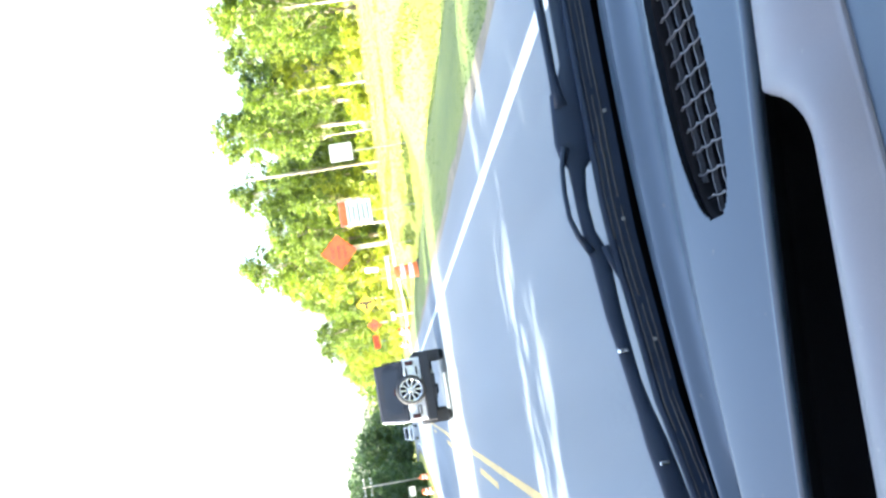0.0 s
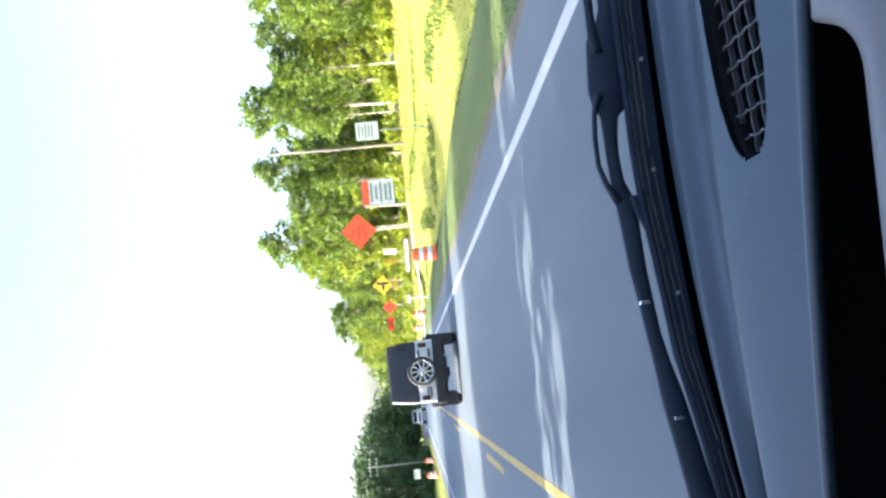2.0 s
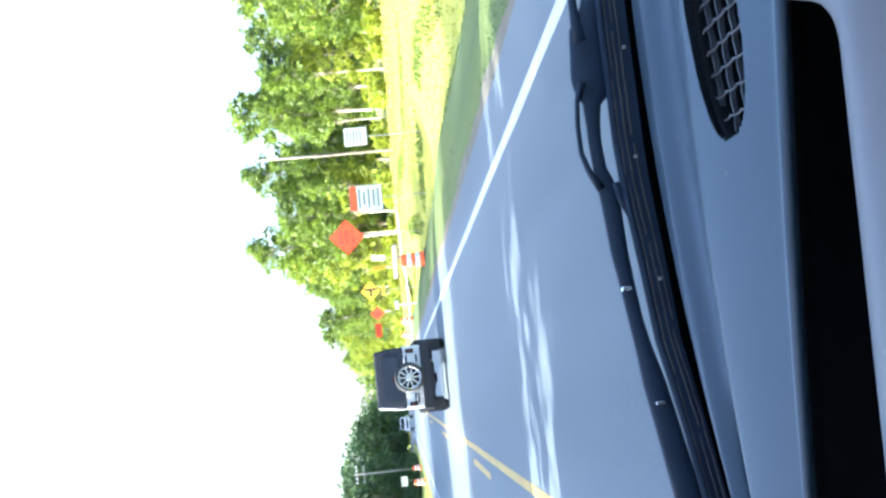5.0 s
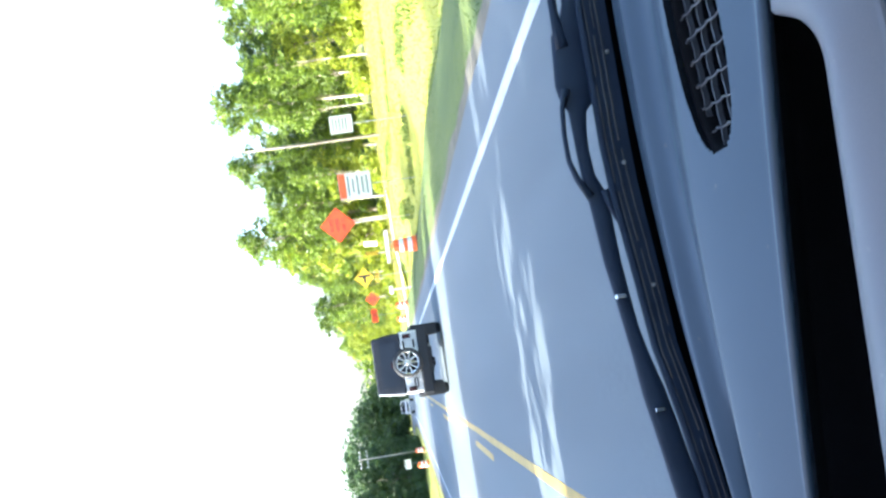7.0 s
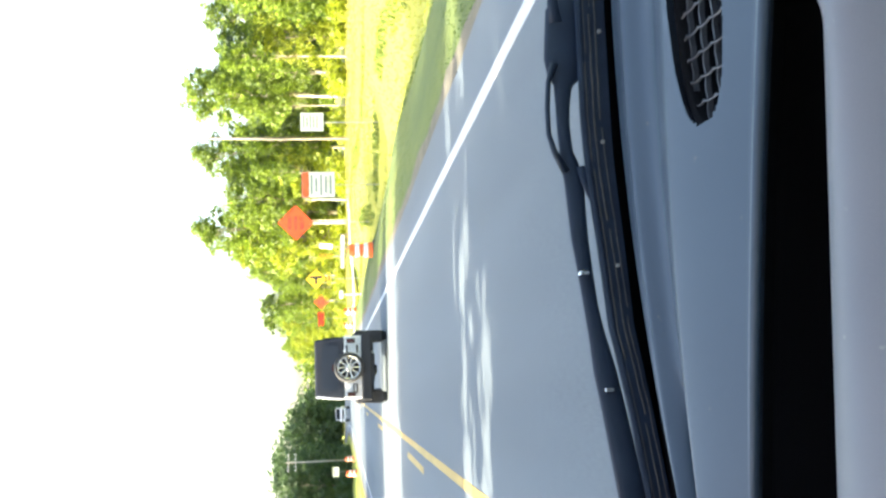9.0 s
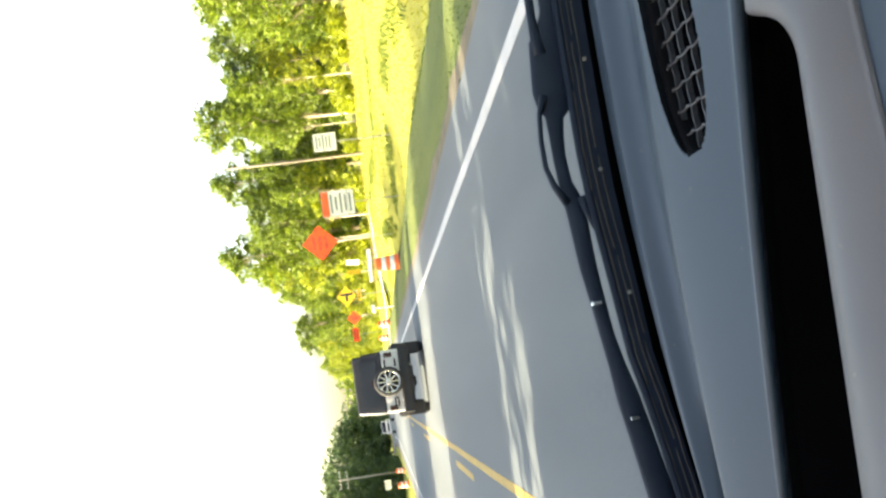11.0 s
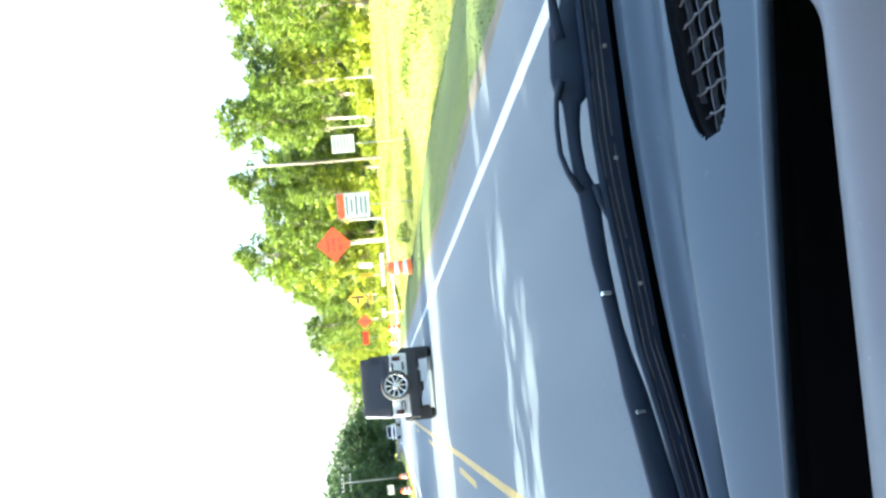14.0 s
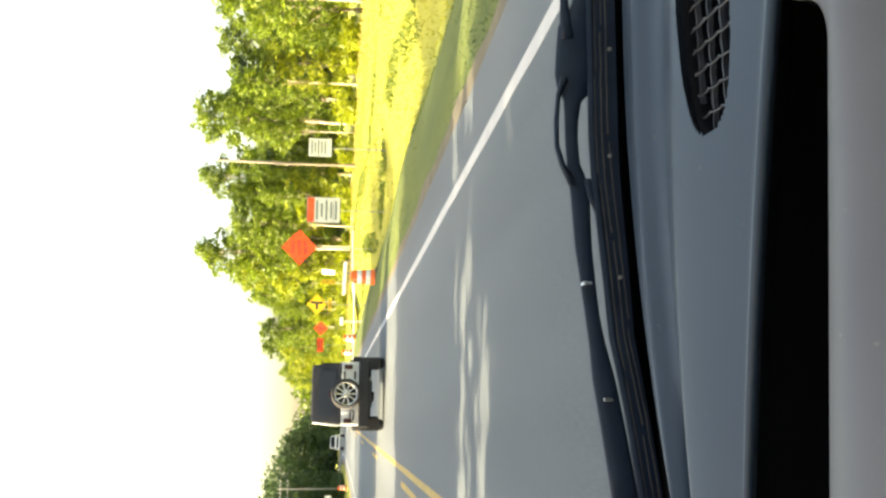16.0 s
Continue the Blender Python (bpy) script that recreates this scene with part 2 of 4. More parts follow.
def words(text, size, at, parent, material, name="lettering"):
    cu = bpy.data.curves.new(name, "FONT")
    cu.body, cu.size, cu.align_x, cu.align_y, cu.extrude, cu.offset = text, size, "CENTER", "CENTER", 0.001, size * 0.018
    tmp = bpy.data.objects.new(name, cu)
    scene.collection.objects.link(tmp)
    me = bpy.data.meshes.new_from_object(tmp.evaluated_get(bpy.context.evaluated_depsgraph_get()))
    bpy.data.objects.remove(tmp)
    me.materials.clear()
    me.materials.append(material)
    ob = new(name, me)
    ob.parent = parent
    ob.matrix_basis = Matrix.Translation(at) @ pose(0, 0, 0, 90, 0, 0)
    return ob


# ---- ground and road ----


def bend(y):
    """How far the road has swung to the left at y."""
    return 0.0 if y < 85 else -((y - 85) ** 2) / 1400


ROAD_R, ROAD_L = 3.05, -5.5


def ground_z(x, y):
    s = x - bend(y)
    if ROAD_L - 0.2 < s < ROAD_R + 0.2:
        return -0.09
    d = s - ROAD_R if s > 0 else ROAD_L - s
    z = -0.05 - 0.35 * math.exp(-((d - 4.0) / 2.0) ** 2) + 0.22 * min(1, max(0, (d - 6) / 6))
    return z + 0.10 * noise.noise(Vector((x * 0.25, y * 0.12, 0))) * min(1, d / 2)


def make_ground():
    xs = [-1500, -600, -250, -120, -70] + [-50 + 2 * i for i in range(19)] + [-13 + 0.6 * i for i in range(63)] + [26 + 2.5 * i for i in range(16)] + [70, 100, 160, 300, 700, 1500]
    ys = [-300, -80, -30] + [-15 + 1.5 * i for i in range(70)] + [92 + 4 * i for i in range(40)] + [270, 330, 450, 700, 1200, 2500]
    verts = [(x, y, ground_z(x, y)) for y in ys for x in xs]
    nx = len(xs)
    faces = [(j * nx + i, j * nx + i + 1, (j + 1) * nx + i + 1, (j + 1) * nx + i) for j in range(len(ys) - 1) for i in range(nx - 1)]
    ob = new("ground", mesh_of("ground", verts, faces, GRASS_SOIL, True))
    tagged(ob, "rough mown roadside grass with dry yellow patches", "grass", kind="structure")


def strip(name, a, b, y0, y1, z0, z1, material, step=2.0, ragged=0.0):
    """A slab along the road between the offsets a and b."""
    n = max(1, int((y1 - y0) / step))
    verts, faces = [], []
    for i in range(n + 1):
        y = y0 + (y1 - y0) * i / n
        c = bend(y)
        e = ragged * noise.noise(Vector((y * 0.9, 3.1, a)))
        g = ragged * noise.noise(Vector((y * 0.9, 9.1, b)))
        verts += [(c + a + e, y, z0), (c + a + e, y, z1), (c + b + g, y, z1), (c + b + g, y, z0)]
    for i in range(n):
        p, q = 4 * i, 4 * i + 4
        faces += [(p + k, q + k, q + k + 1, p + k + 1) for k in range(3)]
    faces += [(0, 1, 2, 3), (4 * n + 3, 4 * n + 2, 4 * n + 1, 4 * n)]
    return new(name, mesh_of(name, verts, faces, material))


make_ground()
road = tagged(strip("road", ROAD_L, ROAD_R, -40, 320, -0.12, 0.0, ASPHALT, 1.0, 0.07), "grey worn asphalt two lane road", "road", kind="structure")
for name, a, b, material, label in (("edge_line_right", 2.24, 2.37, WHITE_LINE, "solid white edge line on asphalt"),
                                    ("edge_line_left", -4.75, -4.63, WHITE_LINE, "solid white edge line on asphalt"),
                                    ("centre_line_near", -1.14, -1.03, YELLOW_LINE, "solid yellow centre line on asphalt")):
    tagged(strip(name, a, b, -40, 320, -0.01, 0.004, material, 1.0, 0.012), label, "road marking", kind="structure")
for k in range(20):
    y = 1.0 + 12.2 * k
    tagged(strip("centre_dash", -1.42, -1.31, y, y + 3.0, -0.01, 0.004, YELLOW_LINE, 1.0, 0.012), "broken yellow centre line stroke on asphalt", "road marking",
           "broken centre line", "structure")
tagged(strip("shoulder_right", ROAD_R - 0.05, ROAD_R + 0.28, -40, 320, -0.12, -0.018, GRAVEL, 0.7, 0.16), "narrow gravel shoulder beside the asphalt", "shoulder", kind="structure")
tagged(strip("shoulder_left", ROAD_L - 0.5, ROAD_L + 0.05, -40, 320, -0.12, -0.018, GRAVEL, 0.7, 0.16), "narrow gravel shoulder beside the asphalt", "shoulder", kind="structure")



def make_side_road():
    """A pale drive that leaves the road across the right verge."""
    xs, n = [ROAD_R - 0.02 + 0.5 * i for i in range(30)], 9
    verts, faces = [], []
    for i, x in enumerate(xs):
        wide = 2.1 + 2.6 * math.exp(-i / 3.0)
        for j in range(n):
            y = 66.5 + 0.25 * (x - ROAD_R) + wide * (2 * j / (n - 1) - 1)
            verts.append((x, y, max(ground_z(x, y) + 0.05, -0.06) + 0.02 if i else -0.012))
    faces = [(i * n + j, (i + 1) * n + j, (i + 1) * n + j + 1, i * n + j + 1) for i in range(len(xs) - 1) for j in range(n - 1)]
    tagged(new("side_road", mesh_of("side_road", verts, faces, PALE_ROAD, True)), "pale concrete drive joining the road across the verge", "drive", kind="structure")


make_side_road()


def make_turf():
    """The mown strip along the right edge of the road, the verge's shade put into its green."""
    ys, n = [-20 + 0.8 * i for i in range(150)], 8
    verts, faces = [], []
    for y in ys:
        wide = 2.7 + 0.7 * noise.noise(Vector((y * 0.11, 2.0, 5.0))) + 0.2 * noise.noise(Vector((y * 0.8, 7.0, 5.0)))
        for j in range(n):
            x = bend(y) + ROAD_R + 0.22 + wide * j / (n - 1)
            verts.append((x, y, ground_z(x, y) + (0.035 if j < n - 1 else -0.03)))
    faces = [(i * n + j, i * n + j + 1, (i + 1) * n + j + 1, (i + 1) * n + j) for i in range(len(ys) - 1) for j in range(n - 1)]
    tagged(new("mown_verge", mesh_of("mown_verge", verts, faces, SHADED_TURF, True)), "short mown turf beside the shoulder, shade put into its green", "grass", kind="structure")


make_turf()

# ---- trees ----


def leaf_cloud(rng, centres, radii, count, size):
    """Small bent leaf sprays scattered about clump centres, as one mesh."""
    which = rng.integers(0, len(centres), count)
    off = rng.normal(size=(count, 3))
    off /= np.linalg.norm(off, axis=1)[:, None]
    off *= (rng.random((count, 1)) ** 0.45) * radii[which][:, None]
    off[:, 2] *= 0.75
    at = centres[which] + off
    a = rng.normal(size=(count, 3))
    a[:, 2] *= 0.6
    a /= np.linalg.norm(a, axis=1)[:, None]
    b = np.cross(a, rng.normal(size=(count, 3)))
    b /= np.linalg.norm(b, axis=1)[:, None]
    s = size * (0.55 + 0.9 * rng.random((count, 1)))
    up = np.cross(a, b) * s * 0.18
    quads = np.stack([at - a * s, at + b * s * 0.42 + up, at + a * s, at - b * s * 0.42 + up], 1)
    return quads.reshape(-1, 3), np.arange(count * 4).reshape(-1, 4)


def leaf_mesh(name, rng, centres, radii, count, size, material):
    v, f = leaf_cloud(rng, np.array(centres), np.array(radii), count, size)
    return mesh_of(name, v.tolist(), f.tolist(), material)


def tree_at(name, seed, height, spread, clear, leaves, size, leaf, label, group, slim=1.0, bark=None):
    """A tree at the origin: tapered trunk, limbs, and a crown of leaf clumps with gaps."""
    rng = np.random.default_rng(seed)
    bark = bark or BARK
    root = thing(name, Matrix.Identity(4), label, "tree", group)
    lean = rng.normal(size=2) * 0.02 * height
    pts = [(lean[0] * k ** 2, lean[1] * k ** 2, -0.3 + k * (height * 0.9 + 0.3)) for k in np.linspace(0, 1, 9)]
    r0 = 0.026 * height * slim
    part("trunk", rod(pts, [r0 * (1.25 - 1.1 * k) if k else r0 * 1.6 for k in np.linspace(0, 1, 9)], steps=8), bark, root)
    centres, radii = [], []
    n = int(58 + 2 * height)
    for k in range(n):
        u = (k + 0.5) / n
        z = clear + (height - clear) * u
        wide = spread * math.sqrt(max(0.06, 1 - ((u - 0.45) / 0.60) ** 2)) * (0.8 + 0.3 * rng.random())
        ang = k * 2.4 + rng.normal() * 0.5
        rad = wide * (0.25 + 0.75 * rng.random())
        c = (pts[-1][0] * u + rad * math.cos(ang), pts[-1][1] * u + rad * math.sin(ang), z + rng.normal() * 0.3)
        centres.append(c)
        radii.append(spread * (0.15 + 0.20 * rng.random()))
    for k in range(0, n, 6):
        c = Vector(centres[k])
        u = max(0.12, (c.z - 0.22 * height) / height)
        p = Vector((lean[0] * u * u, lean[1] * u * u, u * height * 0.9))
        mid = p.lerp(c, 0.5) + Vector((0, 0, 0.25))
        part("limb", rod([p, mid, c], [r0 * 0.42, r0 * 0.28, r0 * 0.1], steps=5), BARK, root)
    crown = new("crown", leaf_mesh("crown", rng, centres, radii, leaves, size, leaf))
    crown.parent = root
    return root


KINDS = [
    tree_at("oak_tree", 1, 12.5, 3.8, 2.2, 6200, 0.23, LEAF_A, "tall broadleaf tree with dense green sunlit crown", "roadside wood"),
    tree_at("maple_tree", 2, 11.0, 3.5, 1.4, 5800, 0.22, LEAF_B, "yellow green broadleaf tree lit by low sun", "roadside wood"),
    tree_at("ash_tree", 3, 14.0, 3.2, 5.6, 5000, 0.22, LEAF_A, "slender tall tree with bare pale lower trunk", "roadside wood", 0.7, PALE_BARK),
    tree_at("young_tree", 4, 7.0, 2.6, 0.7, 4000, 0.20, LEAF_B, "young bushy yellow green tree at the wood's edge", "roadside wood"),
    tree_at("dark_oak_tree", 5, 12.0, 4.0, 1.4, 5200, 0.27, LEAF_SHADED, "broadleaf tree with shade put into its dark green", "shaded wood"),
    tree_at("dark_cedar_tree", 6, 10.0, 2.9, 0.8, 4400, 0.25, LEAF_SHADED, "bushy tree with shade put into its dark green", "shaded wood"),
    tree_at("slender_tree", 7, 11.0, 1.7, 6.2, 1500, 0.21, LEAF_A, "slender tree with a long bare pale trunk", "roadside wood", 0.5, PALE_BARK),
]
used = set()


def plant(kind, x, y, turn, scale):
    ob = KINDS[kind]
    m = pose(x, y, ground_z(x, y) - 0.05, 0, 0, turn)
    if kind not in used:
        used.add(kind)
        ob.matrix_basis = m @ Matrix.Diagonal((scale, scale, scale, 1))
    else:
        c = copy_thing(ob, m)
        c.scale = (scale, scale, scale)


rnd = random.Random(7)


def wood_edge(y):
    """How far to the right the wood begins."""
    for (y0, x0), (y1, x1) in zip(EDGE, EDGE[1:]):
        if y0 <= y <= y1:
            return x0 + (x1 - x0) * (y - y0) / (y1 - y0)
    return EDGE[-1][1]


EDGE = ((18, 27), (40, 25), (62, 20), (80, 14.5), (110, 11.0), (150, 8.0), (200, 3.0))
y = 20.0
while y < 190:
    for row in range(3):
        x = wood_edge(y) + 1.5 + row * 5.5 + rnd.uniform(-1.4, 1.4)
        # back row mostly in the leaf colour that holds shade, for depth
        kind = rnd.choice((3, 1, 2, 0, 2)) if row == 0 else rnd.choice((0, 1, 2, 2, 0)) if row == 1 else rnd.choice((4, 4, 0, 2))
        plant(kind, x, y + rnd.uniform(-2, 2), rnd.uniform(0, 360), rnd.uniform(0.72, 1.18) * (0.84 if y > 60 else 0.68))
    y += 5.0
# slender pale trunks before the wood
for y in (27, 33.5, 38, 46, 53, 61, 69, 77, 88, 99):
    plant(6, wood_edge(y) - 0.4 + rnd.uniform(-0.8, 0.6), y, rnd.uniform(0, 360), rnd.uniform(0.62, 0.85))
# wood beyond the left verge, shade put into its leaf colour, where the road swings round
y = 95.0
while y < 200:
    for row in range(3):
        x = bend(y) - 11 - row * 6 - max(0, (130 - y)) * 0.12 + rnd.uniform(-1.5, 1.5)
        plant(rnd.choice((4, 5, 4)), x, y + rnd.uniform(-2, 2), rnd.uniform(0, 360), rnd.uniform(0.75, 1.05))
    y += 6.0
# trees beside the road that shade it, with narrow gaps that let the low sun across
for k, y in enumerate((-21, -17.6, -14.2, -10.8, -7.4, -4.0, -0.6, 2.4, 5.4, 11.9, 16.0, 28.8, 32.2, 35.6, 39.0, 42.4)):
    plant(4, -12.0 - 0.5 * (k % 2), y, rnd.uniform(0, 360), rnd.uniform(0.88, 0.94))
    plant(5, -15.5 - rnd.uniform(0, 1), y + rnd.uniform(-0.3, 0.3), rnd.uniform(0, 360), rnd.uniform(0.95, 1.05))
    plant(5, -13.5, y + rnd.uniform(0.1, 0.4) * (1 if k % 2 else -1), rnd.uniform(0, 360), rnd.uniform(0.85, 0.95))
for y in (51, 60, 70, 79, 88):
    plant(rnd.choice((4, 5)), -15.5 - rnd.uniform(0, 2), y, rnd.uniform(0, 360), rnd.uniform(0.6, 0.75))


def far_wood():
    rng = np.random.default_rng(11)
    centres, radii = [], []
    for k in range(420):
        y = 215 + 130 * rng.random()
        x = -150 + 330 * rng.random()
        h = 7 + 5 * rng.random()
        for j in range(3):
            centres.append((x + rng.normal() * 1.5, y, h * (0.25 + 0.3 * j)))
            radii.append(2.6 + rng.random())
    ob = new("far_wood", leaf_mesh("far_wood", rng, centres, radii, 52000, 0.8, LEAF_A))
    tagged(ob, "distant green wood closing the view", "trees", kind="stuff")


far_wood()


def far_dark_wood():
    rng = np.random.default_rng(12)
    centres, radii = [], []
    for k in range(240):
        y = 200 + 40 * rng.random()
        x = -95 + 92 * rng.random() ** 0.7
        h = 14 + 4 * rng.random() - 7 * max(0, (x + 14) / 14)
        for j in range(4):
            centres.append((x + rng.normal() * 1.5, y, h * (0.15 + 0.25 * j)))
            radii.append(2.2 + rng.random())
    ob = new("far_dark_wood", leaf_mesh("far_dark_wood", rng, centres, radii, 52000, 0.55, LEAF_SHADED))
    tagged(ob, "distant wood behind the bend of the road, shade put into its colour", "trees", kind="stuff")


far_dark_wood()


def undergrowth(name, seed, spots, leaf, label):
    rng = np.random.default_rng(seed)
    centres, radii = [], []
    for x, y, r in spots:
        centres.append((x, y, ground_z(x, y) + r * 0.5))
        radii.append(r)
    ob = new(name, leaf_mesh(name, rng, centres, radii, 330 * len(spots), 0.22, leaf))
    tagged(ob, label, "bushes", kind="stuff")


undergrowth("undergrowth", 21, [(wood_edge(y) - 0.5 + rnd.uniform(-1.2, 2.0), y + rnd.uniform(-1, 1), rnd.uniform(0.7, 1.7)) for y in np.arange(20, 170, 2.6)], LEAF_B,
            "low sunlit scrub along the wood's edge")
undergrowth("shaded_scrub", 22, [(bend(y) - 9.5 - max(0, 130 - y) * 0.12 + rnd.uniform(-1, 1), y, rnd.uniform(0.8, 1.8)) for y in np.arange(92, 190, 2.2)], LEAF_SHADED,
            "scrub along the far verge, shade put into its colour")


def verge_grass(name, seed, count, near, far, low, high, material, label, start=4.0, left=0.0, by_wood=False, wander=0.0):
    """Blades scattered over a stretch of the verge, from near to far beside the road or before the wood."""
    rng = np.random.default_rng(seed)
    verts, faces = [], []
    for k in range(count):
        y = start + 80 * rng.random() ** 1.5
        s = near + (far - near) * rng.random()
        if wander:
            s += wander * noise.noise(Vector((y * 0.06, 1.7, seed)))
            if noise.noise(Vector((y * 0.25, s * 0.5, seed))) < -0.12:
                continue
        x = wood_edge(y) + s if by_wood else ROAD_R + s
        if rng.random() < left:
            x = ROAD_L - s
        x += bend(y) if not by_wood else 0
        z = ground_z(x, y) + (0.02 if x < ROAD_R + 2.6 else -0.01)
        h = low + (high - low) * rng.random() * (0.6 + 0.8 * noise.noise(Vector((x * 0.4, y * 0.2, seed))))
        a = rng.random() * 6.283
        w = 0.008 + 0.012 * rng.random() + y * 0.0006
        dx, dy = math.cos(a) * w, math.sin(a) * w
        lx, ly = rng.normal() * h * 0.4, rng.normal() * h * 0.4
        b = len(verts)
        verts += [(x - dx, y - dy, z), (x + dx, y + dy, z), (x + lx, y + ly, z + h)]
        faces.append((b, b + 1, b + 2))
    ob = new(name, mesh_of(name, verts, faces, material))
    tagged(ob, label, "grass", kind="stuff")


verge_grass("mown_grass", 31, 50000, 0.1, 2.9, 0.01, 0.035, SHADED_BLADES, "short mown grass beside the road, shade put into its green", left=0.1)
verge_grass("ditch_grass", 32, 7000, 4.4, 5.4, 0.04, 0.20, DITCH_BLADES, "rank green grass along the ditch", start=8.0, wander=2.6)
# a second, farther band of darker blades that wanders along the verge
verge_grass("rut_grass", 35, 5000, 8.2, 9.4, 0.04, 0.18, DITCH_BLADES, "rank green grass in a darker wandering band", start=14.0, wander=3.2)
verge_grass("rough_grass", 33, 24000, 2.8, 15.0, 0.03, 0.09, BLADES, "uneven sunlit grass before the wood", start=10.0)
verge_grass("dry_grass", 34, 9000, -4.0, -1.0, 0.08, 0.38, DRY_BLADES, "dry tan grass along the foot of the wood", start=22.0, by_wood=True)

# ---- the car in front ----


def wheel(name, parent, at, r, w, rim_r, spokes=5):
    """A tyre with its alloy rim, facing backwards or sideways along its own y."""
    tyre = part(name, lathe([(rim_r, -w / 2), (r - 0.05, -w / 2), (r - 0.012, -w / 2 + 0.03), (r, -w / 2 + 0.06), (r, w / 2 - 0.06), (r - 0.012, w / 2 - 0.03), (r - 0.05, w / 2), (rim_r, w / 2), (rim_r - 0.012, w / 2 - 0.03), (rim_r - 0.012, -w / 2 + 0.03), (rim_r, -w / 2)],
                            36, "Y", caps=False), RUBBER, parent)
    tyre.matrix_basis = at
    bm = lathe([(rim_r - 0.04, w / 2 - 0.05), (rim_r - 0.022, w / 2 - 0.012), (rim_r + 0.006, w / 2 - 0.002), (rim_r + 0.008, w / 2 - 0.03), (rim_r - 0.03, w / 2 - 0.08)], 36, "Y", caps=False)
    lathe([(0.055, -0.02), (0.075, -0.02), (0.085, 0.03), (0.06, 0.05)], 20, "Y", (0, -w / 2 + 0.05, 0), bm)
    for k in range(spokes):
        m = Matrix.Rotation(2 * math.pi * k / spokes, 4, "Y")
        box((0.40 / spokes, 0.03, rim_r - 0.05), (0, 0, 0), 0.008, Matrix.Translation((0, -w / 2 + 0.035, 0)) @ m @ Matrix.Translation((0, 0, rim_r / 2 + 0.01)), bm)
    rim = part("rim", bm, CHROME, tyre, "bright spoked alloy rim")
    dish = part("rim_dish", lathe([(rim_r - 0.02, 0.0), (rim_r - 0.02, 0.02)], 30, "Y", (0, -w / 2 + 0.09, 0)), BLACK, tyre)
    return tyre


def make_jeep(x, y):
    root = thing("off_road_car", pose(x, y, 0, 0, 0, -1.6), "silver boxy off-road car with black canvas top and rear spare wheel", "car")
    # tub
    part("body", box((1.58, 3.3, 0.56), (0, 1.75, 0.86), 0.05), SILVER, root)
    part("tailgate", box((0.98, 0.05, 0.44), (0, 0.075, 0.88), 0.02), SILVER, root)
    for s in (-1, 1):
        part("tailgate_hinge", box((0.20, 0.03, 0.045), (0.46, 0.04, 0.90 + s * 0.13), 0.01), BLACK, root)
        lamp = part("tail_lamp", box((0.115, 0.07, 0.21), (s * 0.665, 0.07, 0.93), 0.015), JEEPBLACK, root)
        part("lens", box((0.085, 0.03, 0.17), (s * 0.665, 0.03, 0.93), 0.012), DARKRED, lamp, "red tail lamp lens")
        part("fender_flare", box((0.20, 0.95, 0.24), (s * 0.83, 0.75, 0.70), 0.07), JEEPBLACK, root, "black moulded fender flare")
        part("fender_flare", box((0.16, 0.95, 0.18), (s * 0.85, 3.15, 0.76), 0.07), JEEPBLACK, root, "black moulded fender flare")
        part("mud_flap", box((0.30, 0.02, 0.46), (s * 0.77, 0.30, 0.36), 0.008), RUBBER, root)
        wheel("tyre", root, Matrix.Translation((s * 0.785, 0.80, 0.385)) @ Matrix.Rotation(radians(90 if s > 0 else -90), 4, "Z"), 0.385, 0.27, 0.22)
        wheel("tyre", root, Matrix.Translation((s * 0.785, 3.20, 0.385)) @ Matrix.Rotation(radians(90 if s > 0 else -90), 4, "Z"), 0.385, 0.25, 0.22)
        part("side_window", box((0.012, 1.0, 0.42), (s * 0.765, 1.0, 1.42), 0.004), TINT, root)
        part("frame_rail", box((0.09, 3.4, 0.12), (s * 0.42, 1.8, 0.45), 0.02), BLACK, root)
    part("bumper", box((1.66, 0.20, 0.26), (0, -0.02, 0.545), 0.04), JEEPBLACK, root, "black plastic rear bumper")
    part("bumper_step", box((0.66, 0.14, 0.12), (0, 0.0, 0.40), 0.03), JEEPBLACK, root)
    part("tow_hitch", box((0.10, 0.22, 0.08), (0, -0.03, 0.33), 0.015), BLACK, root)
    part("rear_axle", rod([(-0.66, 0.80, 0.385), (0.66, 0.80, 0.385)], 0.10, steps=10), BLACK, root)
    part("differential", lathe([(0.02, -0.13), (0.12, -0.08), (0.14, 0.0), (0.12, 0.08), (0.02, 0.13)], 16, "Y", (-0.12, 0.78, 0.385)), BLACK, root)
    part("exhaust_muffler", box((0.62, 0.20, 0.16), (0.12, 0.30, 0.42), 0.06), STEEL, root)
    # canvas top, narrowing upwards
    bm = bmesh.new()
    low = [(-0.775, 0.06), (0.775, 0.06), (0.775, 2.3), (-0.775, 2.3)]
    high = [(-0.70, 0.20), (0.70, 0.20), (0.72, 2.05), (-0.72, 2.05)]
    v0 = [bm.verts.new((a, b, 1.10)) for a, b in low]
    v1 = [bm.verts.new((a, b, 1.84)) for a, b in high]
    bm.faces.new(v0[::-1]), bm.faces.new(v1)
    for i in range(4):
        bm.faces.new((v0[i], v0[(i + 1) % 4], v1[(i + 1) % 4], v1[i]))
    bmesh.ops.bevel(bm, geom=bm.edges[:], offset=0.05, segments=3, profile=0.6, affect="EDGES")
    part("canvas_top", bm, SOFTTOP, root, "black canvas soft top")
    # white strip added for the sun's glare on the left canvas corner
    part("sunlit_corner", rod([(-0.785, 0.10, 1.14), (-0.755, 0.15, 1.45), (-0.715, 0.21, 1.80)], 0.035, steps=8), SIGN_WHITE, root, "white strip for sunlight on the canvas corner")
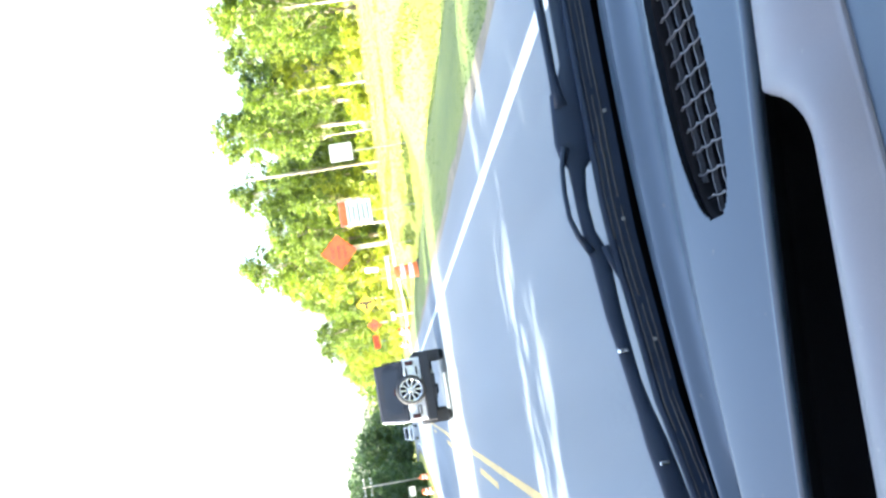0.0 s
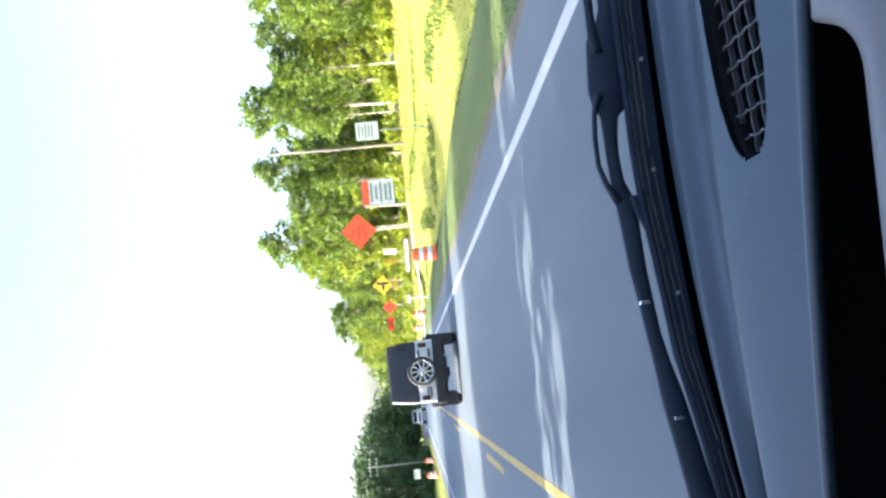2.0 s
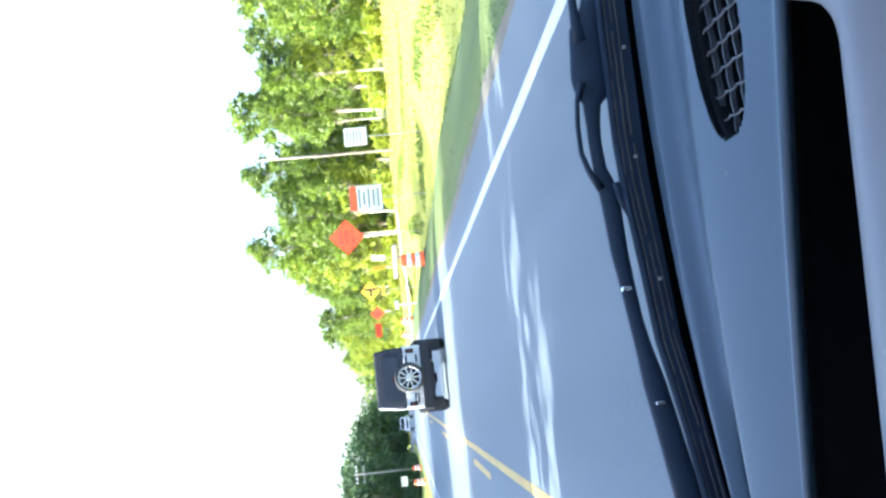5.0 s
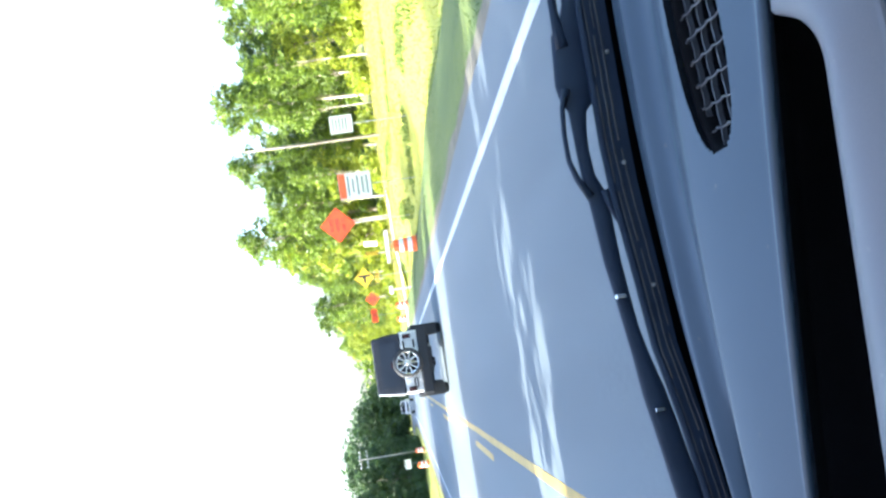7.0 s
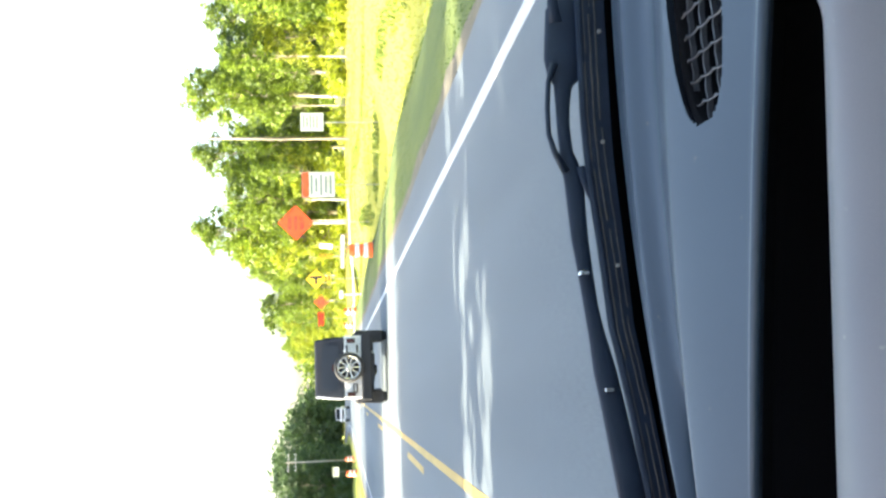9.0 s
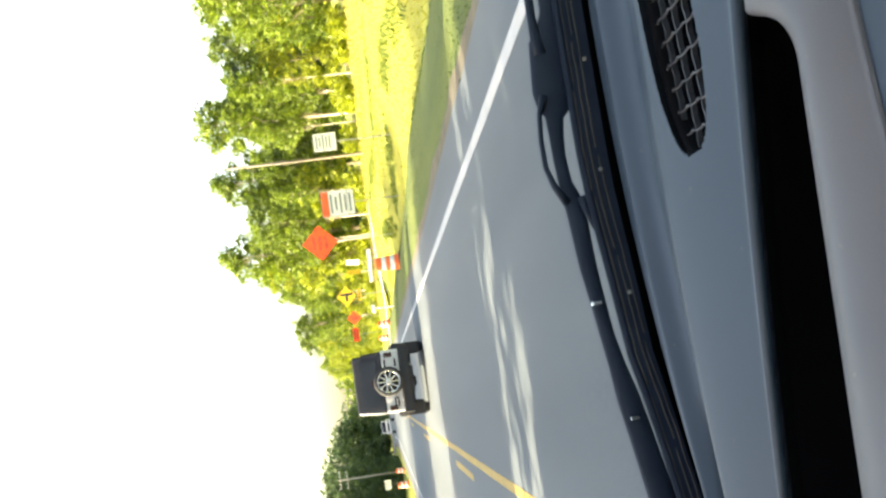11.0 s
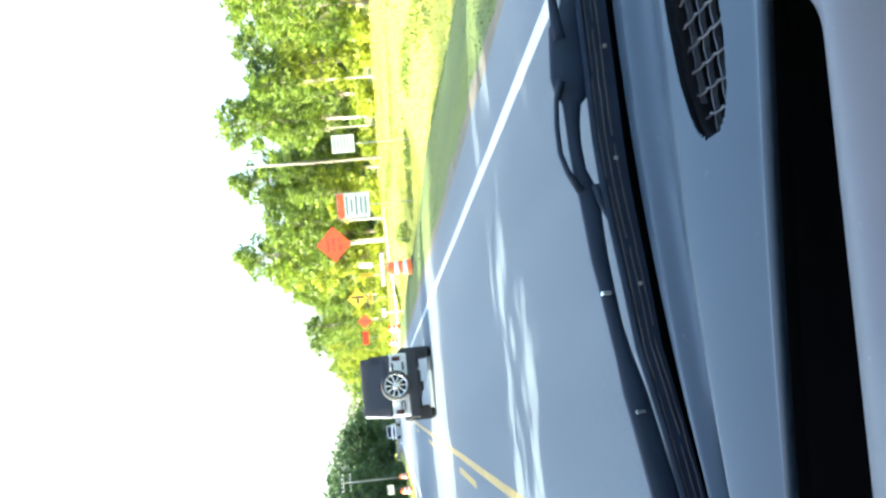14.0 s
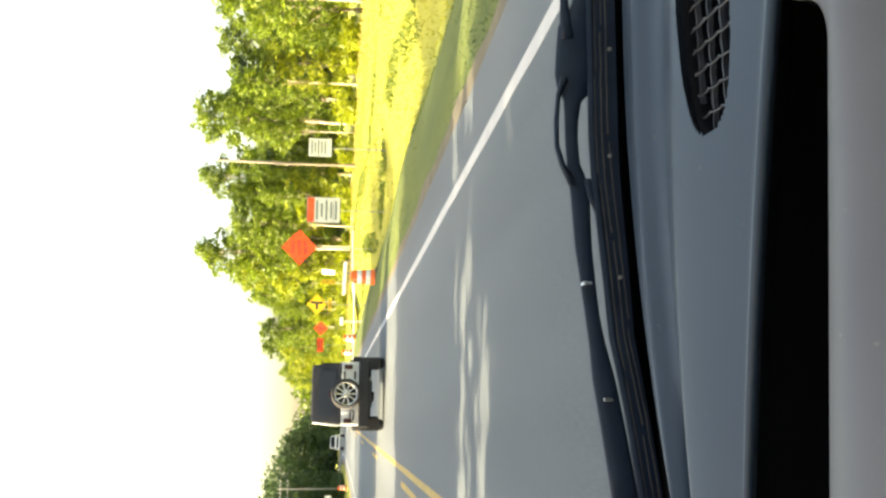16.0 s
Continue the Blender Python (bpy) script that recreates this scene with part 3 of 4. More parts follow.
    part("rear_window", plate(rounded(1.12, 0.42, 0.06), 0.012, None, Matrix.Translation((0, 0.122, 1.45)) @ Matrix.Rotation(radians(-10.7), 4, "X")), TINT, root)
    part("windscreen_frame", box((1.44, 0.06, 0.55), (0, 2.42, 1.38), 0.02, None), BLACK, root)
    part("hood", box((1.36, 1.25, 0.16), (0, 3.2, 1.08), 0.05), SILVER, root)
    # spare wheel on the tailgate
    spare = wheel("spare_tyre", root, Matrix.Translation((0, -0.10, 0.985)), 0.375, 0.24, 0.285, 10)
    part("spare_carrier", box((0.16, 0.12, 0.16), (0, 0.03, 0.985), 0.02), BLACK, root)
    part("brake_lamp", box((0.16, 0.04, 0.035), (0, 0.03, 1.385), 0.01), DARKRED, root, "dark red high brake lamp")
    part("plate_holder", box((0.24, 0.02, 0.11), (-0.52, 0.035, 0.83), 0.008), BLACK, root)
    part("plate_bar", box((0.19, 0.006, 0.03), (-0.52, 0.02, 0.83), 0.002), SIGN_WHITE, root)
    return root


make_jeep(0.39, 21.65)

# ---- the car that carries the camera ----
CX, HALF = 0.38, 0.76


def base_y(x):
    return 1.165 - 0.33 * (x - 0.42) ** 2


def lip_y(x):
    return 0.800 - 0.25 * x + 0.010 * max(0, 1 - ((x - 0.08) / 0.30) ** 2)


def rim_y(x):
    """Where the trim panel ends, below the rolled lip."""
    return 0.796 - 0.25 * x


def slot_y(x):
    """The near edge of the instrument opening; it rounds off into the lip."""
    u = min(1, max(0, (x - 0.235) / 0.082))
    return (0.682 - 0.15 * x) * (1 - u ** 2.5) + rim_y(x) * u ** 2.5


VX, VY, VA, VB = 0.424, 0.858, 0.197, 0.060


def vent_edge(a, grow=0.0):
    c, s = math.cos(a), math.sin(a)
    e = 2 / 2.5
    return (VX + (VA + grow) * math.copysign(abs(c) ** e, c), VY + (VB + grow) * math.copysign(abs(s) ** e, s))


def in_vent(x, y):
    return abs((x - VX) / VA) ** 2.5 + abs((y - VY) / VB) ** 2.5 < 1


def top_z(u, x):
    """Height over the dash from the glass (0) to the lip (1): a slope from the glass, a crease, the padded top, and a crevice at the left."""
    def hump(at, wide, high):
        return high * math.exp(-((u - at) / wide) ** 2)
    crevice = hump(0.30, 0.028, -0.012) * min(1, max(0, (-0.03 - x) / 0.10))
    lip = 0.005 * (1 - math.sqrt(max(0, 1 - max(0, (u - 0.99) / 0.01) ** 2)))
    step = min(1, max(0, (u - 0.31) / 0.21))
    pad = 0.020 * step * step * (3 - 2 * step) - 0.018 * max(0, (u - 0.52) / 0.48) ** 1.3
    return 0.832 + hump(0.0, 0.030, -0.050) + 0.012 * max(0, (0.33 - u) / 0.33) ** 1.2 + hump(0.19, 0.058, 0.0135) + pad + hump(0.982, 0.016, 0.0036) + crevice - lip


van = thing("passenger_van", Matrix.Identity(4), "dark van with blue grey dashboard, parked behind the off-road car", "car")


def make_dash():
    nx, nu = 300, 200
    verts, faces = [], []
    for i in range(nx + 1):
        x = CX - HALF + 2 * HALF * i / nx
        for j in range(nu + 1):
            u = j / nu
            y = base_y(x) + (lip_y(x) - base_y(x)) * u
            verts.append((x, y, top_z(u, x)))
        y = lip_y(x)
        verts += [(x, y + 0.002, 0.829), (x, y + 0.006, 0.824)]
    n = nu + 3
    for i in range(nx):
        for j in range(n - 1):
            q = (i * n + j, (i + 1) * n + j, (i + 1) * n + j + 1, i * n + j + 1)
            cx, cy = sum(verts[k][0] for k in q) / 4, sum(verts[k][1] for k in q) / 4
            if not in_vent(cx, cy):
                faces.append(q)
    dash = mesh_part("dashboard", verts, faces, DASH, van, "blue grey moulded dashboard top", True)
    # vent: rim, well and bars
    rim, n = bmesh.new(), 96
    rings = []
    for grow, z in ((0.003, 0.836), (0.0025, 0.8415), (0.0005, 0.841), (-0.002, 0.835), (-0.003, 0.79)):
        rings.append([rim.verts.new((*vent_edge(2 * math.pi * k / n, grow), z)) for k in range(n)])
    for a, b in zip(rings, rings[1:]):
        for k in range(n):
            rim.faces.new((a[k], a[(k + 1) % n], b[(k + 1) % n], b[k])).smooth = True
    vent = part("vent_rim", rim, BLACK, dash, "black rimmed windscreen vent")
    well = bmesh.new()
    well.faces.new([well.verts.new((*vent_edge(2 * math.pi * k / n, -0.006), 0.79)) for k in range(n)])
    part("vent_well", well, BLACK, dash)
    ribs = (-0.046, -0.016, 0.014, 0.044)
    for k in range(13):
        x = VX - VA + 0.026 + 0.0285 * k
        w = VB * max(0.0, 1 - abs((x - VX) / VA) ** 2.5) ** 0.4 - 0.004
        if w > 0.015:
            line, wide = [], []
            for j in range(25):
                v = -1 + j / 12
                off = v * w
                knot = max(math.exp(-((off - r) / 0.004) ** 2) for r in ribs)
                line.append((x - 0.003 + 0.0035 * (v + 1) + 0.002 * knot, VY + off, 0.8355 + 0.001 * (1 - v * v) + 0.0008 * knot))
                wide.append(0.0018 + 0.0014 * knot)
            part("vent_bar", rod(line, wide, 0.0032, steps=6), MESHBAR, dash)
    for off in ribs:
        w = VA * max(0.0, 1 - abs(off / VB) ** 2.5) ** 0.4 - 0.008
        steps = 60
        part("vent_rib", rod([(VX - w + 2 * w * j / steps, VY + off + 0.0012 * math.sin(2 * math.pi * (2 * w * j / steps) / 0.0285), 0.8305) for j in range(steps + 1)], 0.0035, 0.009, steps=4), RIB, dash)
    # pale trim round the instrument opening
    verts, faces = [], []
    nx, nu = 220, 16
    for i in range(nx + 1):
        x = CX - HALF + 2 * HALF * i / nx
        far, near = slot_y(x), 0.568
        verts += [(x, far + 0.005, 0.812), (x, far + 0.004, 0.820), (x, far + 0.002, 0.826)]
        for j in range(nu + 1):
            u = j / nu
            verts.append((x, far + (near - far) * u, 0.826 + 0.020 * math.sin(math.pi * (0.12 + 0.88 * u)) - (0.004 if u == 0 else 0)))
        verts += [(x, near - 0.002, 0.829), (x, near - 0.002, 0.822)]
    n = nu + 6
    for i in range(nx):
        for j in range(n - 1):
            faces.append((i * n + j, (i + 1) * n + j, (i + 1) * n + j + 1, i * n + j + 1))
    mesh_part("instrument_trim", verts, faces, LEDGE, van, "pale grey trim panel below the dash lip", True)
    # well of the instruments, near-black so the colour holds the recess's shade
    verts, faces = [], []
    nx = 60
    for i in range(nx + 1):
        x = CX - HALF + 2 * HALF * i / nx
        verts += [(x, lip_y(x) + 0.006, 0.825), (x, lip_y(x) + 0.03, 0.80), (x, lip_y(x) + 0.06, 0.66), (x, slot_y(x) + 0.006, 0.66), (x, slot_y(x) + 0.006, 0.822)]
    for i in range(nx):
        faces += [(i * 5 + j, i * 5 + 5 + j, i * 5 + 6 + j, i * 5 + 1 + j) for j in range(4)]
    mesh_part("instrument_well", verts, faces, BLACK, van, "instrument recess with its shade put into a black colour")
    part("lower_dash", box((2 * HALF, 0.20, 0.10), (CX, 0.467, 0.776), 0.004), DASH, van)
    part("dash_front", box((2 * HALF, 0.42, 0.34), (CX, 0.80, 0.50), 0.03), DASH, van)


make_dash()


def make_shell():
    # black edge of the glass and the cowl below the wiper
    verts, faces = [], []
    nx = 60
    prof = ((-0.012, 0.780), (0.0, 0.796), (0.022, 0.803), (0.05, 0.803), (0.09, 0.798), (0.16, 0.785), (0.24, 0.765))
    for i in range(nx + 1):
        x = CX - HALF - 0.02 + (2 * HALF + 0.04) * i / nx
        verts += [(x, base_y(x) + a, b) for a, b in prof]
    n = len(prof)
    for i in range(nx):
        faces += [(i * n + j, (i + 1) * n + j, (i + 1) * n + j + 1, i * n + j + 1) for j in range(n - 1)]
    mesh_part("cowl", verts, faces, FRIT, van, "black cowl panel below the windscreen", True)
    # bonnet, falling steeply ahead
    verts, faces = [], []
    prof = ((1.28, 0.765), (1.45, 0.72), (1.7, 0.64), (1.95, 0.55), (2.08, 0.46), (2.12, 0.30), (2.10, 0.18))
    for i in range(21):
        k = -1 + 2 * i / 20
        x = CX + k * (HALF + 0.10)
        verts += [(x, b - 0.10 * k * k, c - 0.05 * k ** 4) for b, c in prof]
    n = len(prof)
    for i in range(20):
        faces += [(i * n + j, (i + 1) * n + j, (i + 1) * n + j + 1, i * n + j + 1) for j in range(n - 1)]
    mesh_part("bonnet", verts, faces, VANPAINT, van, "", True)
    for s in (-1, 1):
        part("side_panel", box((0.05, 4.0, 0.62), (CX + s * (HALF + 0.07), -0.3, 0.56), 0.02), VANPAINT, van)
        part("roof_post", rod([(CX + s * 0.80, 1.05, 0.86), (CX + s * 0.68, 0.30, 1.60)], 0.07, steps=8), VANPAINT, van)
        part("rear_post", rod([(CX + s * 0.80, -2.1, 0.86), (CX + s * 0.70, -1.9, 1.64)], 0.10, steps=8), VANPAINT, van)
        part("roof_rail", rod([(CX + s * 0.70, 0.32, 1.63), (CX + s * 0.73, -0.8, 1.655), (CX + s * 0.70, -1.95, 1.63)], 0.07, steps=8), VANPAINT, van)
        part("door_post", rod([(CX + s * 0.81, -0.55, 0.86), (CX + s * 0.73, -0.60, 1.64)], 0.09, steps=8), VANPAINT, van)
        for y in (1.35, -1.55):
            wheel("tyre", van, Matrix.Translation((CX + s * (HALF - 0.02), y, 0.32)) @ Matrix.Rotation(radians(90 if s > 0 else -90), 4, "Z"), 0.32, 0.20, 0.19)
    verts, faces = [], []
    for i in range(25):
        k = -1 + 2 * i / 24
        x = CX + k * (HALF - 0.02)
        for j in range(13):
            u = j / 12
            low = Vector((x, base_y(x) + 0.012, 0.845))
            high = Vector((CX + k * (HALF - 0.12), 0.33 - 0.06 * k * k, 1.63))
            verts.append(low.lerp(high, u) + Vector((0, 0.03, 0.03)) * math.sin(math.pi * u))
    faces = [(i * 13 + j, (i + 1) * 13 + j, (i + 1) * 13 + j + 1, i * 13 + j + 1) for i in range(24) for j in range(12)]
    pane = mesh_part("windscreen", verts, faces, GLASS, van, "clear curved windscreen glass", True)
    pane.visible_shadow = False
    part("roof", box((2 * HALF - 0.1, 2.3, 0.05), (CX, -0.85, 1.66), 0.02), VANPAINT, van)
    part("floor_pan", box((2 * HALF, 3.9, 0.06), (CX, -0.25, 0.30), 0.02), BLACK, van)
    part("tail_panel", box((2 * HALF, 0.06, 0.60), (CX, -2.25, 0.56), 0.02), VANPAINT, van)


make_shell()


def smooth_line(points, n):
    """The same line in n even steps."""
    xs, zs = [p[0] for p in points][::-1], [p[1] for p in points][::-1]
    return [(float(x), float(np.interp(x, xs, zs))) for x in np.linspace(xs[0], xs[-1], n)]


def make_wiper():
    # x, height of the middle, depth of the arm
    arm_line = ((0.78, 0.876, 0.030), (0.56, 0.879, 0.034), (0.53, 0.884, 0.042), (0.505, 0.893, 0.058), (0.47, 0.895, 0.060), (0.43, 0.898, 0.061), (0.405, 0.900, 0.050), (0.39, 0.902, 0.028),
                (0.36, 0.904, 0.022), (0.33, 0.905, 0.020), (0.29, 0.903, 0.021), (0.27, 0.899, 0.028), (0.25, 0.894, 0.031), (0.21, 0.893, 0.028), (0.16, 0.891, 0.026), (0.11, 0.886, 0.023),
                (0.06, 0.881, 0.022), (0.02, 0.875, 0.025), (-0.03, 0.867, 0.034), (-0.09, 0.857, 0.036), (-0.15, 0.848, 0.038), (-0.32, 0.824, 0.042))
    arm = part("wiper_arm", rod([(x, 1.20, z) for x, z, h in arm_line], 0.010, [h for x, z, h in arm_line], steps=10), WIPER, van, "black wiper arm with open loop")
    part("wiper_loop", rod([(0.425, 1.195, 0.914), (0.395, 1.195, 0.925), (0.355, 1.195, 0.929), (0.315, 1.195, 0.929), (0.286, 1.195, 0.921), (0.258, 1.195, 0.906)],
                           0.008, [0.014, 0.008, 0.008, 0.008, 0.010, 0.014], steps=8), WIPER, arm)
    part("arm_bar", rod([(0.78, 1.198, 0.908), (0.60, 1.198, 0.910), (0.55, 1.198, 0.911), (0.52, 1.198, 0.910), (0.49, 1.198, 0.906)], 0.009, [0.016, 0.015, 0.014, 0.018, 0.024], steps=8), WIPER, arm)
    for x0, x1, lift in ((0.265, 0.215, 0.004),):
        part("arm_yoke", rod([(x0, 1.19, 0.882 + lift), ((x0 + x1) / 2, 1.19, 0.876 + lift), (x1, 1.19, 0.868 + lift)], 0.006, [0.012, 0.012, 0.008], steps=6), WIPER, arm)
    top = ((0.80, 0.876), (0.55, 0.881), (0.40, 0.883), (0.33, 0.884), (0.27, 0.882), (0.22, 0.878), (0.15, 0.872), (0.10, 0.868), (0.03, 0.863), (-0.03, 0.852), (-0.09, 0.842), (-0.17, 0.831), (-0.32, 0.812))
    blade = part("wiper_blade", rod([(x, 1.188, z - 0.008) for x, z in top], 0.010, 0.013, steps=6), WIPER, van, "long black wiper blade")
    deep = [0.033 + 0.011 * min(1, max(0, (x + 0.07) / 0.4)) for x, z in top]
    part("blade_back", rod([(x, 1.186, z - 0.003 - d / 2) for (x, z), d in zip(top, deep)], 0.004, [d * 1.41 for d in deep], steps=4), WIPER, blade)
    part("cowl_seal", rod([(x, 1.199, z - 0.042) for x, z in top], 0.003, 0.080, steps=4), FRIT, blade, "black rubber seal")
    line = smooth_line(top, 90)
    # broken paler strips that stand in for highlights along the blade
    for name, drop, cuts in (("rubber_strip", 0.012, (3, 24, 47, 60, 84)), ("spring_strip", 0.022, (0, 18, 40, 66, 88)), ("lower_strip", 0.031, (6, 30, 52, 80))):
        for k, (i, j) in enumerate(zip(cuts, cuts[1:])):
            part(name, rod([(x, 1.1845, z - drop - 0.0018 * (k % 2) + 0.0012 * noise.noise(Vector((x * 30, drop * 90, 0)))) for x, z in line[i:j]], 0.003, 0.0016 + 0.0006 * (k % 3), steps=6),
                 EDGE_HIGHLIGHT, blade, "grey rubber edge with its highlight in the colour")
    for x, z in ((0.108, 0.890), (-0.058, 0.865)):
        part("blade_clip", box((0.006, 0.013, 0.014), (x, 1.193, z), 0.0015), CHROME, blade, "bright metal blade clip")
    for x, z in ((0.117, 0.843), (0.30, 0.852), (0.47, 0.846)):
        part("blade_stud", box((0.005, 0.008, 0.005), (x, 1.183, z), 0.0015), STEEL, blade, "small metal stud")


make_wiper()

# ---- signs and drums on the right verge ----


def post_sign(name, x, y, top, label, category="road sign", turn=0.0):
    return thing(name, pose(x, y, ground_z(x, y), 0, 0, turn), label, category)


def diamond_sign(x, y, centre, side, material, label, lines, posts="steel"):
    g = ground_z(x, y)
    root = post_sign("diamond_sign", x, y, 0, label, turn=-12)
    c = centre - g
    part("panel", plate(diamond(side, 0.06), 0.006, None, Matrix.Translation((0, 0, c))), material, root)
    bm = plate(diamond(side - 0.05, 0.05), 0.002, None, Matrix.Translation((0, -0.0045, c)))
    part("border", bm, INK, root)
    part("face", plate(diamond(side - 0.085, 0.045), 0.002, None, Matrix.Translation((0, -0.007, c))), material, root)
    part("post", rod([(0, 0.03, -0.3), (0, 0.03, c + side * 0.6)], 0.055, 0.055, steps=4), STEEL if posts == "steel" else WOOD, root)
    part("brace", box((side * 0.9, 0.015, 0.03), (0, 0.012, c), 0.003), STEEL, root)
    for k, text in enumerate(lines):
        words(text, side * 0.185, (0, -0.0095, c + (0.24 - 0.24 * k) * side), root, INK)
    return root, c


root, c = diamond_sign(9.6, 100.0, 3.1, 1.2, ORANGE, "orange diamond road work sign on a steel post", ())
for k, wide in ((-1, 0.52), (0, 0.60), (1, 0.52)):
    part("text_bar", box((wide, 0.003, 0.15), (0, -0.0095, c + 0.27 * k), 0.0), INK, root)
diamond_sign(7.6, 40.0, 3.1, 1.2, ORANGE, "orange diamond sign reading road work 500 ft", ("ROAD", "WORK", "500 FT"))

root, c = diamond_sign(5.4, 44.0, 2.3, 0.76, SIGN_YELLOW, "yellow diamond side road warning sign on a steel post", ())
part("junction_symbol", box((0.125, 0.003, 0.64), (0.09, -0.0095, c), 0.0), INK, root)
part("junction_symbol", box((0.30, 0.003, 0.135), (-0.1225, -0.0095, c), 0.0), INK, root)
part("plaque", plate(rounded(0.60, 0.16, 0.02), 0.006, None, Matrix.Translation((0, 0, c - 0.66))), SIGN_YELLOW, root, "small yellow name plaque")
part("plaque_bar", box((0.46, 0.003, 0.06), (0, -0.005, c - 0.66), 0.0), INK, root)


def board_sign(x, y, w, h, centre, header, rows, label):
    root = post_sign("board_sign", x, y, 0, label)
    c = centre - ground_z(x, y)
    part("panel", plate(rounded(w, h, 0.03), 0.006, None, Matrix.Translation((0, 0, c))), SIGN_WHITE, root)
    part("border", plate(rounded(w + 0.035, h + 0.035, 0.035), 0.004, None, Matrix.Translation((0, 0.006, c))), INK, root, "thin dark border")
    if header:
        part("divider", box((w - 0.03, 0.003, 0.014), (0, -0.0055, c - h * 0.305), 0.0), INK, root)
        part("header", plate(rounded(w - 0.02, h * 0.22, 0.02), 0.003, None, Matrix.Translation((0, -0.005, c + h * 0.385))), SIGN_RED, root, "orange red header band")
    z0 = c + (h * 0.20 if header else h * 0.36)
    for k in range(rows):
        wide = w * (0.78, 0.55, 0.82, 0.66, 0.74)[k % 5]
        part("text_bar", box((wide, 0.003, h * 0.062), (0, -0.006, z0 - k * h * 0.145), 0.0), INK_BLUE, root)
    part("post", rod([(0, 0.03, -0.3), (0, 0.03, c + h * 0.45)], 0.05, 0.05, steps=4), STEEL, root)
    return root


board_sign(7.3, 31.0, 0.95, 1.2, 1.85, True, 5, "white notice sign with orange red header on a post")
board_sign(8.6, 27.5, 0.62, 0.75, 1.95, False, 5, "small white notice sign on a thin post")


def plaque_sign(x, y):
    root = post_sign("orange_plaque", x, y, 0, "wide orange road work plaque on a post")
    c = 2.75 - ground_z(x, y)
    part("panel", plate(rounded(1.25, 0.55, 0.04), 0.006, None, Matrix.Translation((0, 0, c))), ORANGE, root)
    for k in (-1, 1):
        part("text_bar", box((0.95, 0.003, 0.11), (0, -0.006, c + 0.12 * k), 0.0), INK, root)
    part("post", rod([(0, 0.03, -0.3), (0, 0.03, c + 0.2)], 0.06, 0.06, steps=4), STEEL, root)


plaque_sign(6.1, 80.0)


def striped_marker(x, y):
    root = post_sign("striped_marker", x, y, 0, "yellow and black striped hazard marker on a post", "hazard marker")
    c = 1.9 - ground_z(x, y)
    part("panel", plate(rounded(0.30, 0.92, 0.02), 0.006, None, Matrix.Translation((0, 0, c))), SIGN_YELLOW, root)
    for k in range(5):
        z = c - 0.36 + 0.18 * k
        part("stripe", plate([(-0.145, z - 0.11), (0.145, z + 0.03), (0.145, z + 0.11), (-0.145, z - 0.03)], 0.002, None, Matrix.Translation((0, -0.005, 0))), INK, root)
    part("post", rod([(0, 0.03, -0.3), (0, 0.03, c + 0.4)], 0.055, 0.055, steps=4), STEEL, root)


striped_marker(8.4, 56.0)


def drum(x, y, turn):
    root = thing("traffic_drum", pose(x, y, ground_z(x, y), 0, 0, turn), "orange and white banded traffic drum on the verge", "traffic drum", "traffic drums")
    levels = [(0.29, 0.06, ORANGE_BAND), (0.275, 0.24, SIGN_WHITE), (0.265, 0.40, ORANGE_BAND), (0.255, 0.56, SIGN_WHITE), (0.245, 0.72, ORANGE_BAND), (0.23, 0.88, None)]
    for (r, z, m), (r2, z2, _) in zip(levels, levels[1:]):
        part("band", lathe([(r, z), (r, z + 0.01), (r2 + 0.008, z2 - 0.012), (r2, z2)], 26), m, root)
    part("cap", lathe([(0.23, 0.88), (0.225, 0.93), (0.18, 0.95)], 26), ORANGE_BAND, root)
    part("handle", rod([(-0.07, 0, 0.95), (-0.06, 0, 1.0), (0.06, 0, 1.0), (0.07, 0, 0.95)], 0.03, steps=6), ORANGE_BAND, root)
    part("rubber_base", lathe([(0.40, -0.06), (0.40, 0.03), (0.31, 0.07)], 26), RUBBER, root)
    return root


for x, y, turn in ((4.9, 31.5, 0), (5.4, 64.0, 30), (5.6, 82.0, 60)):
    drum(x, y, turn)


for x, y, turn in ((-7.4, 74.0, 0), (-7.8, 93.0, 40)):
    drum(x, y, turn)


def mailbox(x, y):
    root = thing("mailbox", pose(x, y, ground_z(x, y), 0, 0, 90), "small white mailbox on a thin white post", "mailbox")
    part("post", box((0.09, 0.09, 1.35), (0, 0, 0.475), 0.006), SIGN_WHITE, root)
    bm = bmesh.new()
    outline = [(-0.09, 0.0), (0.09, 0.0), (0.09, 0.13)] + [(0.09 * math.cos(radians(a)), 0.13 + 0.09 * math.sin(radians(a))) for a in range(15, 180, 15)] + [(-0.09, 0.13)]
    plate(outline, 0.48, bm, Matrix.Translation((0, 0, 1.15)))
    part("box", bm, SIGN_WHITE, root)
    part("door", plate([(x0 * 0.96, z0 * 0.96 + 0.004) for x0, z0 in outline], 0.01, None, Matrix.Translation((0, -0.247, 1.15))), STEEL, root)
    part("flag", box((0.012, 0.12, 0.05), (0.10, 0.02, 1.33), 0.003), SIGN_RED, root)


mailbox(5.6, 54.0)


def white_marker(x, y):
    root = post_sign("white_marker_board", x, y, 0, "blank white board on a leaning post", "marker board")
    root.matrix_basis = root.matrix_basis @ pose(0, 0, 0, 0, 5, -30)
    part("board", plate(rounded(0.34, 0.85, 0.02), 0.012, None, Matrix.Translation((0, 0, 2.1))), SIGN_WHITE, root)
    part("post", rod([(0, 0.035, -0.3), (0, 0.035, 2.4)], 0.06, 0.06, steps=4), WOOD, root)


white_marker(9.2, 58.0)


